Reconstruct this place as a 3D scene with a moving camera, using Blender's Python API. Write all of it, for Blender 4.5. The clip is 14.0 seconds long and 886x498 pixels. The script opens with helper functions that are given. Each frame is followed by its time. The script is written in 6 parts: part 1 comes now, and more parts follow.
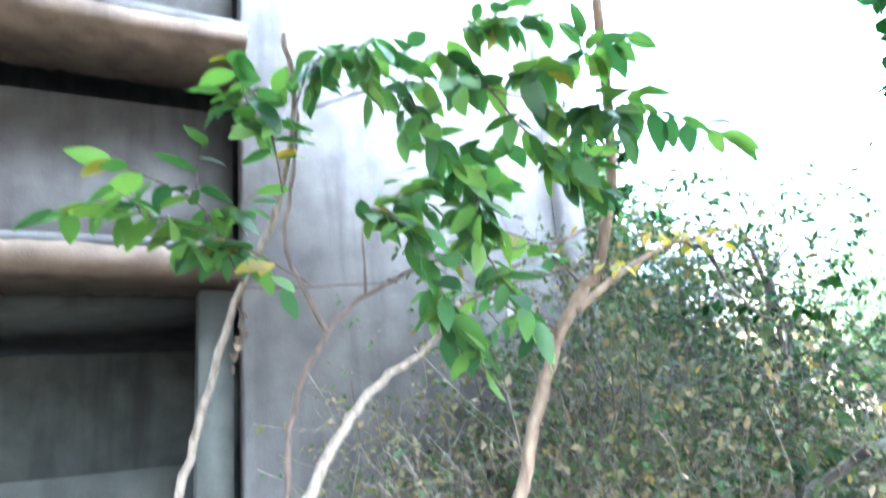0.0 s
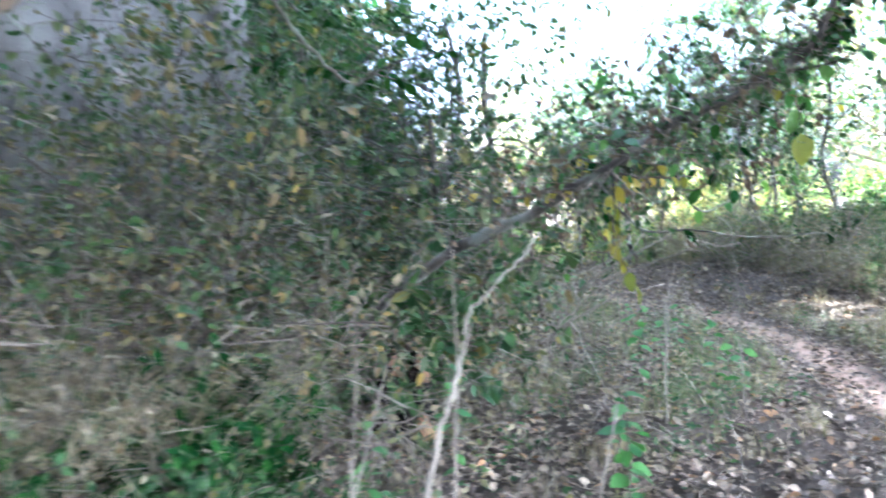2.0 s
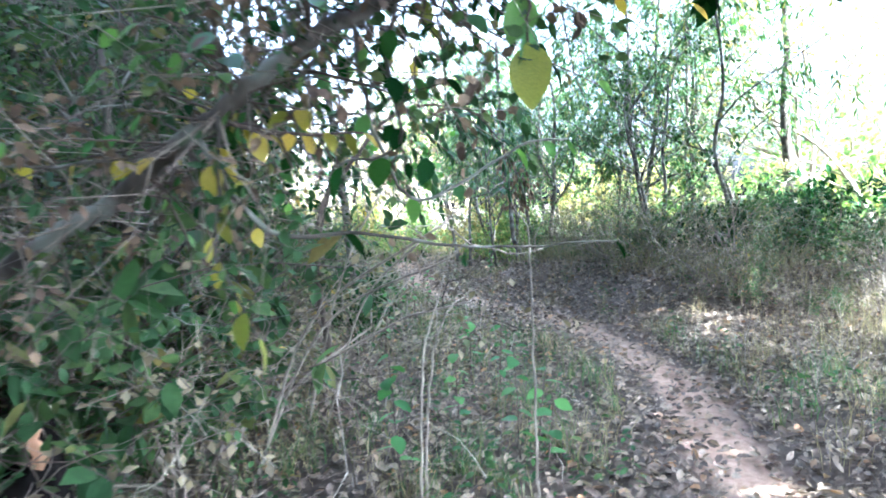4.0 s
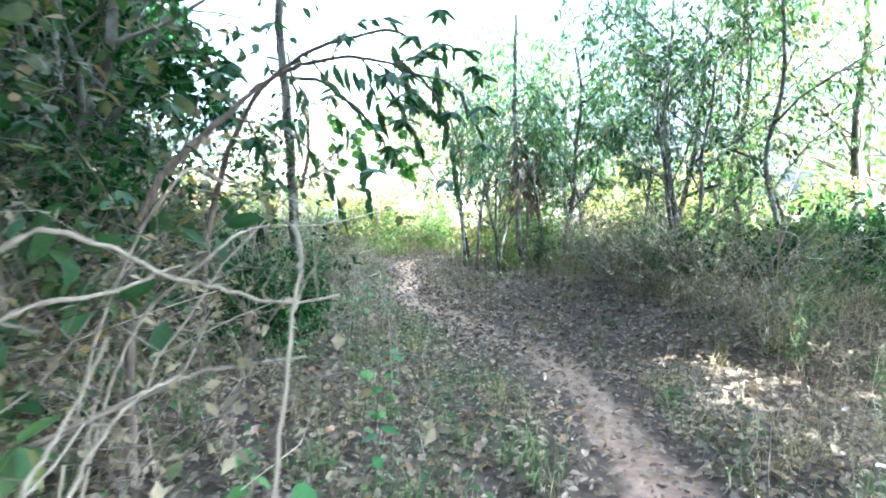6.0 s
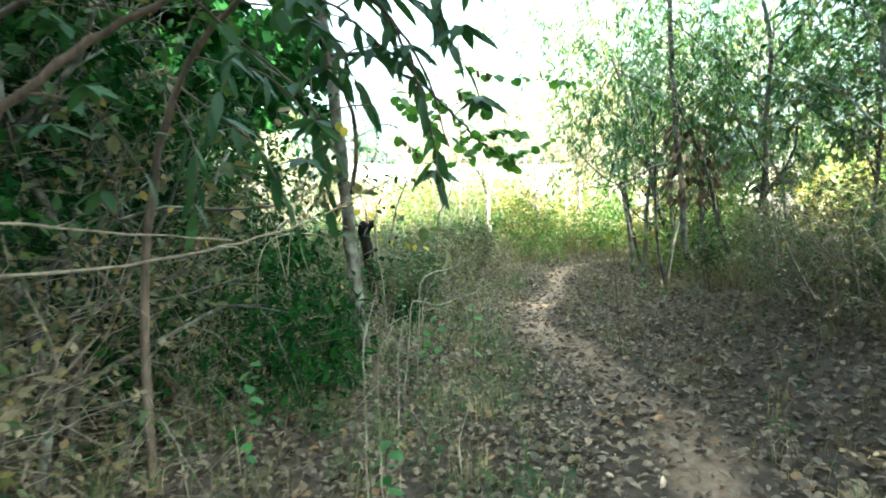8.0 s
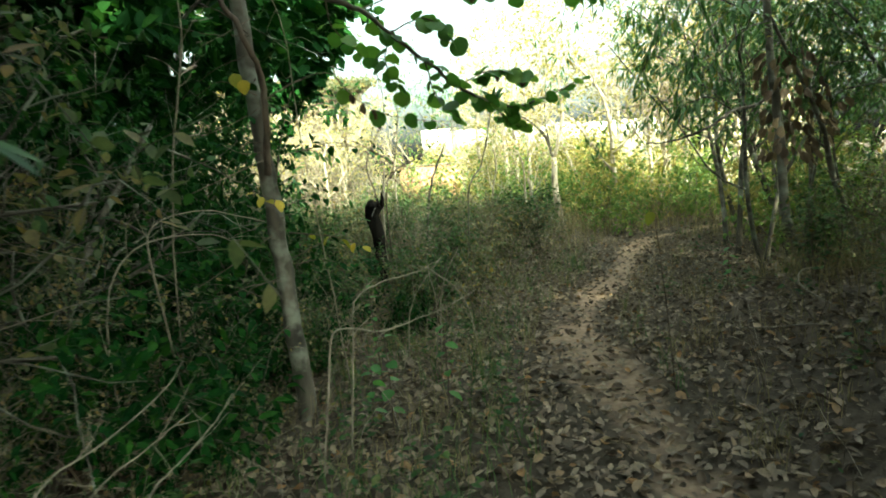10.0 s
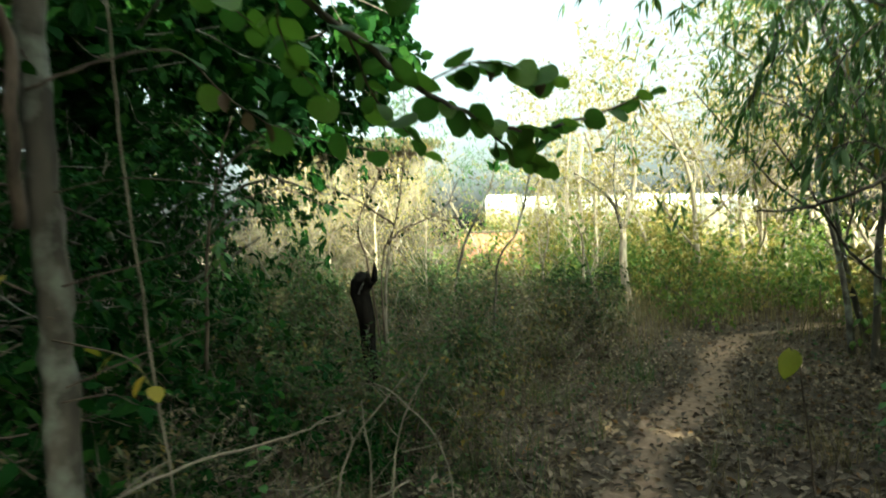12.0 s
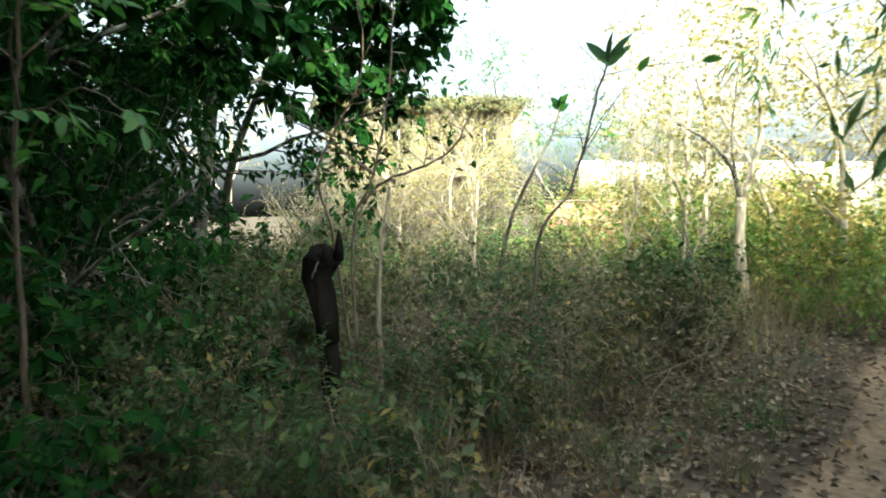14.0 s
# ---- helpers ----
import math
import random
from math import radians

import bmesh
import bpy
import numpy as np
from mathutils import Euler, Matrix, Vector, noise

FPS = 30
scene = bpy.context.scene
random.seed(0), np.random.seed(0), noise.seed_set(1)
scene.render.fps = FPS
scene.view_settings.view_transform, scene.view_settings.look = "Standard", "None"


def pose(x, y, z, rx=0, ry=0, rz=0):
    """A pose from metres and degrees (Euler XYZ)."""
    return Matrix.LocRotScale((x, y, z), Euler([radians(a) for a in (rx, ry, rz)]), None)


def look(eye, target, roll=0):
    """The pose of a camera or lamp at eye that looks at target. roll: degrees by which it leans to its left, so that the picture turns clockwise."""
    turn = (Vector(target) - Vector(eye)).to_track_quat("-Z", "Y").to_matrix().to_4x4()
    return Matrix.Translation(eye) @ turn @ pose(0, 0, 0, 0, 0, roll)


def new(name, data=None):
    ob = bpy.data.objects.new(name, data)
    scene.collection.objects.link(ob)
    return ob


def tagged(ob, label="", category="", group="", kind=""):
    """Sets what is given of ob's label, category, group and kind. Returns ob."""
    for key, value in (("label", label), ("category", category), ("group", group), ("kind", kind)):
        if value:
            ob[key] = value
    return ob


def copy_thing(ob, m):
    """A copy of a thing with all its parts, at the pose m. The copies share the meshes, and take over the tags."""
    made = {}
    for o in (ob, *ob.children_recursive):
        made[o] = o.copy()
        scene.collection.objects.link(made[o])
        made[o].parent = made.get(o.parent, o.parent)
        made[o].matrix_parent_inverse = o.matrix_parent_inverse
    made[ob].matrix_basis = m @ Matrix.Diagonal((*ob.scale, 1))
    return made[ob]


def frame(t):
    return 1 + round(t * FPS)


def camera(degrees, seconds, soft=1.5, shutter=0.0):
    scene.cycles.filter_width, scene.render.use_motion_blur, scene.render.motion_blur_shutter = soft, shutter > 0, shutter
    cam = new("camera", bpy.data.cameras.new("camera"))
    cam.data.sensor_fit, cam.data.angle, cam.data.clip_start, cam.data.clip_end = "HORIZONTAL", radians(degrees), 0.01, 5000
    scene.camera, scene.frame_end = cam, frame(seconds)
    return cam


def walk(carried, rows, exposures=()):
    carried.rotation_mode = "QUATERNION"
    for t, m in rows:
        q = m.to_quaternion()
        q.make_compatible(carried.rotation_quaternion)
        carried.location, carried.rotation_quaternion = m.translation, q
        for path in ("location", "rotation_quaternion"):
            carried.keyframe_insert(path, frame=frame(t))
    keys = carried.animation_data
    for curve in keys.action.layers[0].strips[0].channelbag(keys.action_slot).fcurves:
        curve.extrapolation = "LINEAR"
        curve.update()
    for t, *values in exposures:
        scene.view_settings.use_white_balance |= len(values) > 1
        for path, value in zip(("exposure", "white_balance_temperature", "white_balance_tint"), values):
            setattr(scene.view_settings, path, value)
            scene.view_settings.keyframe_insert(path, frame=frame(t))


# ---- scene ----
cam = camera(69.3, 14.0, soft=1.8, shutter=0.45)
walk(cam, [
    (0.0, pose(0.000, 0.000, 1.480, 106.00, 5.40, 1.60)),
    (0.5, pose(0.170, 0.214, 1.392, 99.20, 2.90, -1.20)),
    (1.0, pose(0.517, 0.333, 1.337, 95.90, 2.60, -13.20)),
    (1.5, pose(0.877, 0.449, 1.330, 89.60, 3.30, -15.00)),
    (2.0, pose(1.285, 0.697, 1.262, 87.40, 3.50, -18.10)),
    (2.5, pose(1.785, 1.006, 1.228, 85.50, 2.50, -24.70)),
    (3.0, pose(2.210, 1.295, 1.239, 86.60, 3.00, -23.30)),
    (3.5, pose(2.642, 1.540, 1.191, 86.40, 3.30, -24.50)),
    (6.0, pose(4.562, 2.980, 1.200, 85.81, -1.77, -19.91)),
    (6.5, pose(4.905, 3.380, 1.203, 85.04, -0.18, -23.43)),
    (7.0, pose(5.330, 3.760, 1.235, 86.23, -0.37, -11.82)),
    (9.5, pose(6.830, 5.890, 1.200, 84.50, 3.49, 2.97)),
    (10.0, pose(7.019, 6.321, 1.236, 83.07, 4.78, 6.64)),
    (10.5, pose(7.143, 6.816, 1.200, 82.08, 3.66, 8.10)),
    (11.0, pose(7.237, 7.407, 1.246, 88.38, 1.38, 14.93)),
    (11.5, pose(7.235, 7.913, 1.232, 90.96, 0.59, 15.93)),
    (12.0, pose(7.283, 8.436, 1.213, 89.32, 1.89, 13.26)),
    (12.5, pose(7.371, 8.990, 1.212, 85.57, 3.71, 16.77)),
    (13.0, pose(7.403, 9.586, 1.168, 85.19, 2.84, 17.98)),
    (13.5, pose(7.397, 10.087, 1.166, 87.67, 1.43, 19.84)),
    (14.0, pose(7.337, 10.608, 1.143, 86.82, 0.49, 22.25)),
], [(0.0, 5.15, 4900, 6), (0.5, 4.95, 4850, 8), (1.5, 4.5, 4800, 10), (3.5, 4.15, 4700, 8), (6.0, 4.2, 4800, 0), (7.2, 4.1, 4900, -8),
    (9.3, 2.4, 6600, -26), (11.0, 2.3, 6400, -16), (12.5, 1.6, 6600, -20), (14.0, 2.15, 6100, -10)])

# ---- sky and sun: low afternoon sun behind the walker, over the right shoulder ----
SUN_FROM = Vector((0.55, -0.83, 0.0)).normalized()
SUN_UP = radians(31)
world = bpy.data.worlds.new("sky")
scene.world = world
world.use_nodes = True
wn = world.node_tree
sky = wn.nodes.new("ShaderNodeTexSky")
sky.sky_type, sky.sun_disc = "NISHITA", False
sky.sun_elevation, sky.sun_rotation = SUN_UP, math.atan2(SUN_FROM.x, SUN_FROM.y)
sky.air_density, sky.dust_density, sky.ozone_density = 0.7, 10.0, 0.4
haze = wn.nodes.new("ShaderNodeHueSaturation")
haze.inputs["Saturation"].default_value, haze.inputs["Value"].default_value = 0.42, 1.4
wn.links.new(sky.outputs[0], haze.inputs["Color"])
wn.links.new(haze.outputs[0], wn.nodes["Background"].inputs[0])
wn.nodes["Background"].inputs[1].default_value = 0.15
sun = new("sun", bpy.data.lights.new("sun", "SUN"))
sun.data.energy, sun.data.angle, sun.data.color = 5.0, radians(0.6), (1.0, 0.88, 0.66)
sun.matrix_world = look((0, 0, 0), -(SUN_FROM * math.cos(SUN_UP) + Vector((0, 0, math.sin(SUN_UP)))))

# ---- materials ----


def nodes_of(name):
    m = bpy.data.materials.new(name)
    m.use_nodes = True
    return m, m.node_tree.nodes, m.node_tree.links, m.node_tree.nodes["Principled BSDF"]


def ramp_of(n, l, source, stops, x):
    r = n.new("ShaderNodeValToRGB")
    e = r.color_ramp.elements
    while len(e) < len(stops):
        e.new(0.5)
    for el, (at, col) in zip(e, stops):
        el.position, el.color = at, (*col, 1)
    l.new(source, r.inputs[0])
    return r.outputs[0]


def noise_of(n, l, scale, detail=4.0, stretch=None):
    c = n.new("ShaderNodeTexCoord")
    t = n.new("ShaderNodeTexNoise")
    t.inputs["Scale"].default_value, t.inputs["Detail"].default_value = scale, detail
    if stretch:
        mp = n.new("ShaderNodeMapping")
        mp.inputs["Scale"].default_value = stretch
        l.new(c.outputs["Object"], mp.inputs[0])
        l.new(mp.outputs[0], t.inputs[0])
    else:
        l.new(c.outputs["Object"], t.inputs[0])
    return t.outputs[0]


def mix_of(n, l, kind, fac, a, b):
    m = n.new("ShaderNodeMix")
    m.data_type, m.blend_type = "RGBA", kind
    if isinstance(fac, float):
        m.inputs[0].default_value = fac
    else:
        l.new(fac, m.inputs[0])
    for i, v in ((6, a), (7, b)):
        if isinstance(v, tuple):
            m.inputs[i].default_value = (*v, 1)
        else:
            l.new(v, m.inputs[i])
    return m.outputs[2]


def bump_of(n, l, height, strength, distance, bsdf):
    b = n.new("ShaderNodeBump")
    b.inputs["Strength"].default_value, b.inputs["Distance"].default_value = strength, distance
    l.new(height, b.inputs["Height"])
    l.new(b.outputs[0], bsdf.inputs["Normal"])


def leaf_material(name, stops, glow=0.4, rough=0.45, spots=None, sheen=0.4):
    """Leaf blades: colour varies from leaf to leaf, mottled, and light passes through."""
    m, n, l, p = nodes_of(name)
    g, o, add = n.new("ShaderNodeNewGeometry"), n.new("ShaderNodeObjectInfo"), n.new("ShaderNodeMath")
    l.new(g.outputs["Random Per Island"], add.inputs[0])
    l.new(o.outputs["Random"], add.inputs[1])
    part_of = n.new("ShaderNodeMath")
    part_of.operation = "FRACT"
    l.new(add.outputs[0], part_of.inputs[0])
    col = ramp_of(n, l, part_of.outputs[0], stops, 0)
    mott = ramp_of(n, l, noise_of(n, l, 35.0), [(0.35, (0.72, 0.74, 0.7)), (0.65, (1.1, 1.08, 1.0))], 0)
    col = mix_of(n, l, "MULTIPLY", 1.0, col, mott)
    if spots:
        s = ramp_of(n, l, noise_of(n, l, 90.0, 2.0), [(0.62, (0, 0, 0)), (0.7, (1, 1, 1))], 0)
        col = mix_of(n, l, "MIX", s, col, spots)
    l.new(col, p.inputs["Base Color"])
    p.inputs["Roughness"].default_value = rough
    p.inputs["Specular IOR Level"].default_value = sheen
    t = n.new("ShaderNodeBsdfTranslucent")
    bright = mix_of(n, l, "MULTIPLY", 1.0, col, (1.25, 1.3, 0.75))
    l.new(bright, t.inputs[0])
    x = n.new("ShaderNodeMixShader")
    x.inputs[0].default_value = glow
    l.new(p.outputs[0], x.inputs[1])
    l.new(t.outputs[0], x.inputs[2])
    l.new(x.outputs[0], n["Material Output"].inputs[0])
    return m


def bark_material(name, dark, light, scale=14.0, rough=0.85, moss=None, bump=0.6, sheen=0.25):
    m, n, l, p = nodes_of(name)
    f = noise_of(n, l, scale, 6.0, (1, 1, 0.22))
    col = ramp_of(n, l, f, [(0.3, dark), (0.7, light)], 0)
    big = noise_of(n, l, 2.3, 3.0)
    col = mix_of(n, l, "MULTIPLY", 0.6, col, ramp_of(n, l, big, [(0.3, (0.55, 0.55, 0.55)), (0.7, (1.2, 1.15, 1.1))], 0))
    if moss:
        col = mix_of(n, l, "MIX", ramp_of(n, l, noise_of(n, l, 5.0, 5.0), [(0.5, (0, 0, 0)), (0.62, (1, 1, 1))], 0), col, moss)
    l.new(col, p.inputs["Base Color"])
    p.inputs["Roughness"].default_value = rough
    p.inputs["Specular IOR Level"].default_value = sheen
    bump_of(n, l, f, bump, 0.01, p)
    return m


def island_material(name, stops, rough=0.8, glow=0.0):
    if glow:
        return leaf_material(name, stops, glow, rough)
    m, n, l, p = nodes_of(name)
    g = n.new("ShaderNodeNewGeometry")
    col = ramp_of(n, l, g.outputs["Random Per Island"], stops, 0)
    col = mix_of(n, l, "MULTIPLY", 1.0, col, ramp_of(n, l, noise_of(n, l, 30.0), [(0.3, (0.7, 0.7, 0.7)), (0.7, (1.1, 1.1, 1.1))], 0))
    l.new(col, p.inputs["Base Color"])
    p.inputs["Roughness"].default_value = rough
    p.inputs["Specular IOR Level"].default_value = 0.2
    return m


LEAF_BROAD = leaf_material("broad_leaf", [(0.0, (0.035, 0.095, 0.04)), (0.4, (0.065, 0.16, 0.045)), (0.8, (0.13, 0.25, 0.055)), (0.985, (0.16, 0.27, 0.06)), (1.0, (0.34, 0.26, 0.04))], 0.5, 0.4)
LEAF_ROUND = leaf_material("round_leaf", [(0.0, (0.045, 0.12, 0.03)), (0.6, (0.075, 0.17, 0.035)), (1.0, (0.12, 0.22, 0.04))], 0.45, 0.5, (0.12, 0.09, 0.03))
LEAF_MANGO = leaf_material("long_leaf", [(0.0, (0.017, 0.051, 0.021)), (0.6, (0.034, 0.085, 0.030)), (1.0, (0.051, 0.111, 0.034))], 0.25, 0.5, sheen=0.25)
LEAF_NARROW = leaf_material("narrow_leaf", [(0.0, (0.038, 0.090, 0.030)), (0.6, (0.060, 0.128, 0.041)), (0.9, (0.105, 0.165, 0.045)), (1.0, (0.225, 0.180, 0.038))], 0.4)
# The wood's shade is put into these two leaf colours, near-black and deep green.
LEAF_DARK = leaf_material("shade_dark_leaf", [(0.0, (0.006, 0.026, 0.007)), (0.6, (0.012, 0.045, 0.010)), (1.0, (0.026, 0.072, 0.014))], 0.25, 0.7, sheen=0.05)
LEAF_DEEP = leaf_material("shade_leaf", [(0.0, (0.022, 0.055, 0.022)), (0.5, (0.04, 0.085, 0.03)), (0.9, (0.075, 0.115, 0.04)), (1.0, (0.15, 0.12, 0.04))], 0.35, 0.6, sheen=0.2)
LEAF_OLIVE = leaf_material("olive_leaf", [(0.0, (0.048, 0.068, 0.032)), (0.4, (0.080, 0.104, 0.048)), (0.7, (0.136, 0.124, 0.060)), (0.95, (0.176, 0.120, 0.064)), (1.0, (0.288, 0.208, 0.048))], 0.4, 0.6)
LEAF_STRAW = leaf_material("straw_leaf", [(0.0, (0.081, 0.065, 0.043)), (0.5, (0.161, 0.130, 0.087)), (0.9, (0.260, 0.217, 0.155)), (1.0, (0.074, 0.093, 0.037))], 0.3, 0.7)
# The clearing's sunlight is put into these two brighter leaf colours.
LEAF_SUNNY = leaf_material("sunlit_yellow_leaf", [(0.0, (0.16, 0.165, 0.055)), (0.5, (0.27, 0.235, 0.085)), (1.0, (0.43, 0.34, 0.15))], 0.45, 0.6)
LEAF_LIGHT = leaf_material("sunlit_green_leaf", [(0.0, (0.07, 0.14, 0.04)), (0.6, (0.13, 0.2, 0.055)), (1.0, (0.24, 0.27, 0.08))], 0.45, 0.6)
LEAF_YELLOW = leaf_material("yellowing_leaf", [(0.0, (0.16, 0.19, 0.03)), (0.5, (0.36, 0.3, 0.04)), (1.0, (0.5, 0.36, 0.05))], 0.45, 0.5, (0.16, 0.09, 0.03))
LEAF_SEED = leaf_material("fresh_green_leaf", [(0.0, (0.04, 0.12, 0.04)), (1.0, (0.09, 0.21, 0.055))], 0.45, 0.5)
LEAF_DEAD = leaf_material("dead_leaf", [(0.0, (0.068, 0.045, 0.034)), (0.6, (0.120, 0.083, 0.056)), (1.0, (0.210, 0.150, 0.098))], 0.2, 0.8)
LITTER = leaf_material("fallen_leaf", [(0.0, (0.045, 0.034, 0.027)), (0.35, (0.105, 0.078, 0.064)), (0.65, (0.2, 0.155, 0.128)), (0.9, (0.27, 0.215, 0.175)), (1.0, (0.25, 0.135, 0.06))], 0.12, 0.7)
GRASS_DRY = island_material("dry_grass", [(0.0, (0.122, 0.101, 0.061)), (0.5, (0.202, 0.166, 0.101)), (0.85, (0.288, 0.238, 0.144)), (1.0, (0.101, 0.122, 0.043))], 0.7, 0.25)
STRAW = island_material("pale_straw", [(0.0, (0.2, 0.16, 0.1)), (0.6, (0.36, 0.3, 0.2)), (1.0, (0.5, 0.43, 0.3))], 0.6, 0.25)
GRASS_GREEN = island_material("green_grass", [(0.0, (0.028, 0.070, 0.025)), (0.6, (0.063, 0.112, 0.035)), (1.0, (0.154, 0.154, 0.063))], 0.6, 0.3)
TWIG_DRY = island_material("dry_twig", [(0.0, (0.055, 0.043, 0.034)), (0.5, (0.14, 0.115, 0.09)), (0.85, (0.24, 0.205, 0.165)), (1.0, (0.34, 0.3, 0.25))], 0.8)
BARK = bark_material("brown_bark", (0.022, 0.02, 0.017), (0.115, 0.102, 0.085), 11.0, moss=(0.16, 0.165, 0.14), bump=1.0)
BARK_PALE = bark_material("pale_bark", (0.2, 0.165, 0.13), (0.46, 0.4, 0.32), 20.0)
BARK_LEAN = bark_material("tan_bark", (0.111, 0.081, 0.060), (0.272, 0.212, 0.153), 16.0)
BARK_STEM = bark_material("pale_stem", (0.11, 0.093, 0.072), (0.27, 0.235, 0.19), 40.0, 0.7, bump=0.3)
BARK_DARK = bark_material("dark_twig", (0.045, 0.035, 0.028), (0.13, 0.1, 0.08), 30.0)
CHAR = bark_material("charred_wood", (0.004, 0.004, 0.004), (0.016, 0.014, 0.013), 18.0, 0.98, sheen=0.01)
ROT = bark_material("rotten_wood", (0.15, 0.08, 0.045), (0.36, 0.22, 0.13), 22.0)


def concrete_material(name, dark, light, stain):
    m, n, l, p = nodes_of(name)
    f = noise_of(n, l, 3.0, 8.0)
    col = ramp_of(n, l, f, [(0.3, dark), (0.7, light)], 0)
    drip = noise_of(n, l, 4.0, 5.0, (1, 1, 0.12))
    col = mix_of(n, l, "MIX", ramp_of(n, l, drip, [(0.5, (0, 0, 0)), (0.75, (0.8, 0.8, 0.8))], 0), col, stain)
    fine = noise_of(n, l, 60.0, 4.0)
    col = mix_of(n, l, "MULTIPLY", 0.5, col, ramp_of(n, l, fine, [(0.3, (0.75, 0.75, 0.75)), (0.7, (1.1, 1.1, 1.1))], 0))
    l.new(col, p.inputs["Base Color"])
    p.inputs["Roughness"].default_value = 0.9
    bump_of(n, l, fine, 0.4, 0.006, p)
    return m


CONCRETE = concrete_material("weathered_concrete", (0.085, 0.084, 0.082), (0.15, 0.147, 0.142), (0.05, 0.048, 0.046))
# Darker concrete: the open bays' shade is put into this colour.
CONCRETE_DARK = concrete_material("shade_dark_concrete", (0.035, 0.04, 0.035), (0.075, 0.08, 0.07), (0.02, 0.022, 0.02))
SLAB = concrete_material("stained_ledge", (0.11, 0.085, 0.062), (0.2, 0.155, 0.112), (0.055, 0.045, 0.034))
WHITEWASH = concrete_material("whitewash", (0.55, 0.55, 0.54), (0.7, 0.7, 0.68), (0.42, 0.4, 0.37))
REDWALL = concrete_material("red_plaster", (0.36, 0.17, 0.1), (0.5, 0.27, 0.16), (0.2, 0.1, 0.07))
OCHRE = concrete_material("ochre_plaster", (0.13, 0.115, 0.085), (0.24, 0.21, 0.155), (0.07, 0.06, 0.04))


def soil_material():
    m, n, l, p = nodes_of("forest_soil")
    a = n.new("ShaderNodeAttribute")
    a.attribute_name = "worn"
    f = noise_of(n, l, 9.0, 8.0)
    soil = ramp_of(n, l, f, [(0.3, (0.045, 0.037, 0.03)), (0.55, (0.08, 0.065, 0.053)), (0.75, (0.115, 0.095, 0.08))], 0)
    path = ramp_of(n, l, noise_of(n, l, 14.0, 6.0), [(0.25, (0.16, 0.115, 0.09)), (0.55, (0.27, 0.195, 0.15)), (0.8, (0.36, 0.275, 0.22))], 0)
    mth = n.new("ShaderNodeMath")
    mth.operation = "MULTIPLY_ADD"
    l.new(noise_of(n, l, 4.0, 6.0), mth.inputs[0])
    mth.inputs[1].default_value = 0.8
    l.new(a.outputs["Fac"], mth.inputs[2])
    mask = ramp_of(n, l, mth.outputs[0], [(0.55, (0, 0, 0)), (0.85, (1, 1, 1))], 0)
    col = mix_of(n, l, "MIX", mask, soil, path)
    far = ramp_of(n, l, noise_of(n, l, 0.35, 5.0), [(0.35, (0.8, 0.8, 0.75)), (0.65, (1.15, 1.1, 1.05))], 0)
    l.new(mix_of(n, l, "MULTIPLY", 1.0, col, far), p.inputs["Base Color"])
    p.inputs["Roughness"].default_value = 0.95
    p.inputs["Specular IOR Level"].default_value = 0.1
    bump_of(n, l, noise_of(n, l, 40.0, 8.0), 0.7, 0.02, p)
    return m


SOIL = soil_material()

# ---- shaping helpers ----


class Geo:
    """Gathers vertices, quads and triangles of one mesh."""

    def __init__(self):
        self.v, self.q, self.t, self.n = [], [], [], 0

    def add(self, v, q=None, t=None):
        v = np.asarray(v, float).reshape(-1, 3)
        if q is not None and len(q):
            self.q.append(np.asarray(q, int).reshape(-1, 4) + self.n)
        if t is not None and len(t):
            self.t.append(np.asarray(t, int).reshape(-1, 3) + self.n)
        self.v.append(v)
        self.n += len(v)

    def mesh(self, name, material, smooth=False):
        me = bpy.data.meshes.new(name)
        v = np.concatenate(self.v) if self.v else np.zeros((0, 3))
        q = np.concatenate(self.q) if self.q else np.zeros((0, 4), int)
        t = np.concatenate(self.t) if self.t else np.zeros((0, 3), int)
        me.vertices.add(len(v))
        me.vertices.foreach_set("co", v.astype(np.float32).ravel())
        me.loops.add(q.size + t.size)
        me.loops.foreach_set("vertex_index", np.concatenate([q.ravel(), t.ravel()]).astype(np.int32))
        me.polygons.add(len(q) + len(t))
        start = np.concatenate([np.arange(len(q)) * 4, q.size + np.arange(len(t)) * 3])
        me.polygons.foreach_set("loop_start", start.astype(np.int32))
        me.update(calc_edges=True)
        if smooth:
            me.polygons.foreach_set("use_smooth", np.ones(len(q) + len(t), bool))
        me.materials.append(material)
        return me


def part(name, geo, material, parent, label="", smooth=False):
    me = geo if isinstance(geo, bpy.types.Mesh) else geo.mesh(name, material, smooth)
    ob = new(name, me)
    ob.parent = parent
    return tagged(ob, label)


def thing(name, x, y, z, label, category, group="", kind=""):
    ob = new(name)
    ob.empty_display_size = 0.1
    ob.location = (x, y, z)
    return tagged(ob, label, category, group, kind)


def box(geo, x0, x1, y0, y1, z0, z1, jitter=0.0, rng=None):
    v = np.array([(x, y, z) for z in (z0, z1) for y in (y0, y1) for x in (x0, x1)], float)
    if jitter:
        v += rng.uniform(-jitter, jitter, v.shape)
    geo.add(v, [(0, 2, 3, 1), (4, 5, 7, 6), (0, 1, 5, 4), (2, 6, 7, 3), (0, 4, 6, 2), (1, 3, 7, 5)])


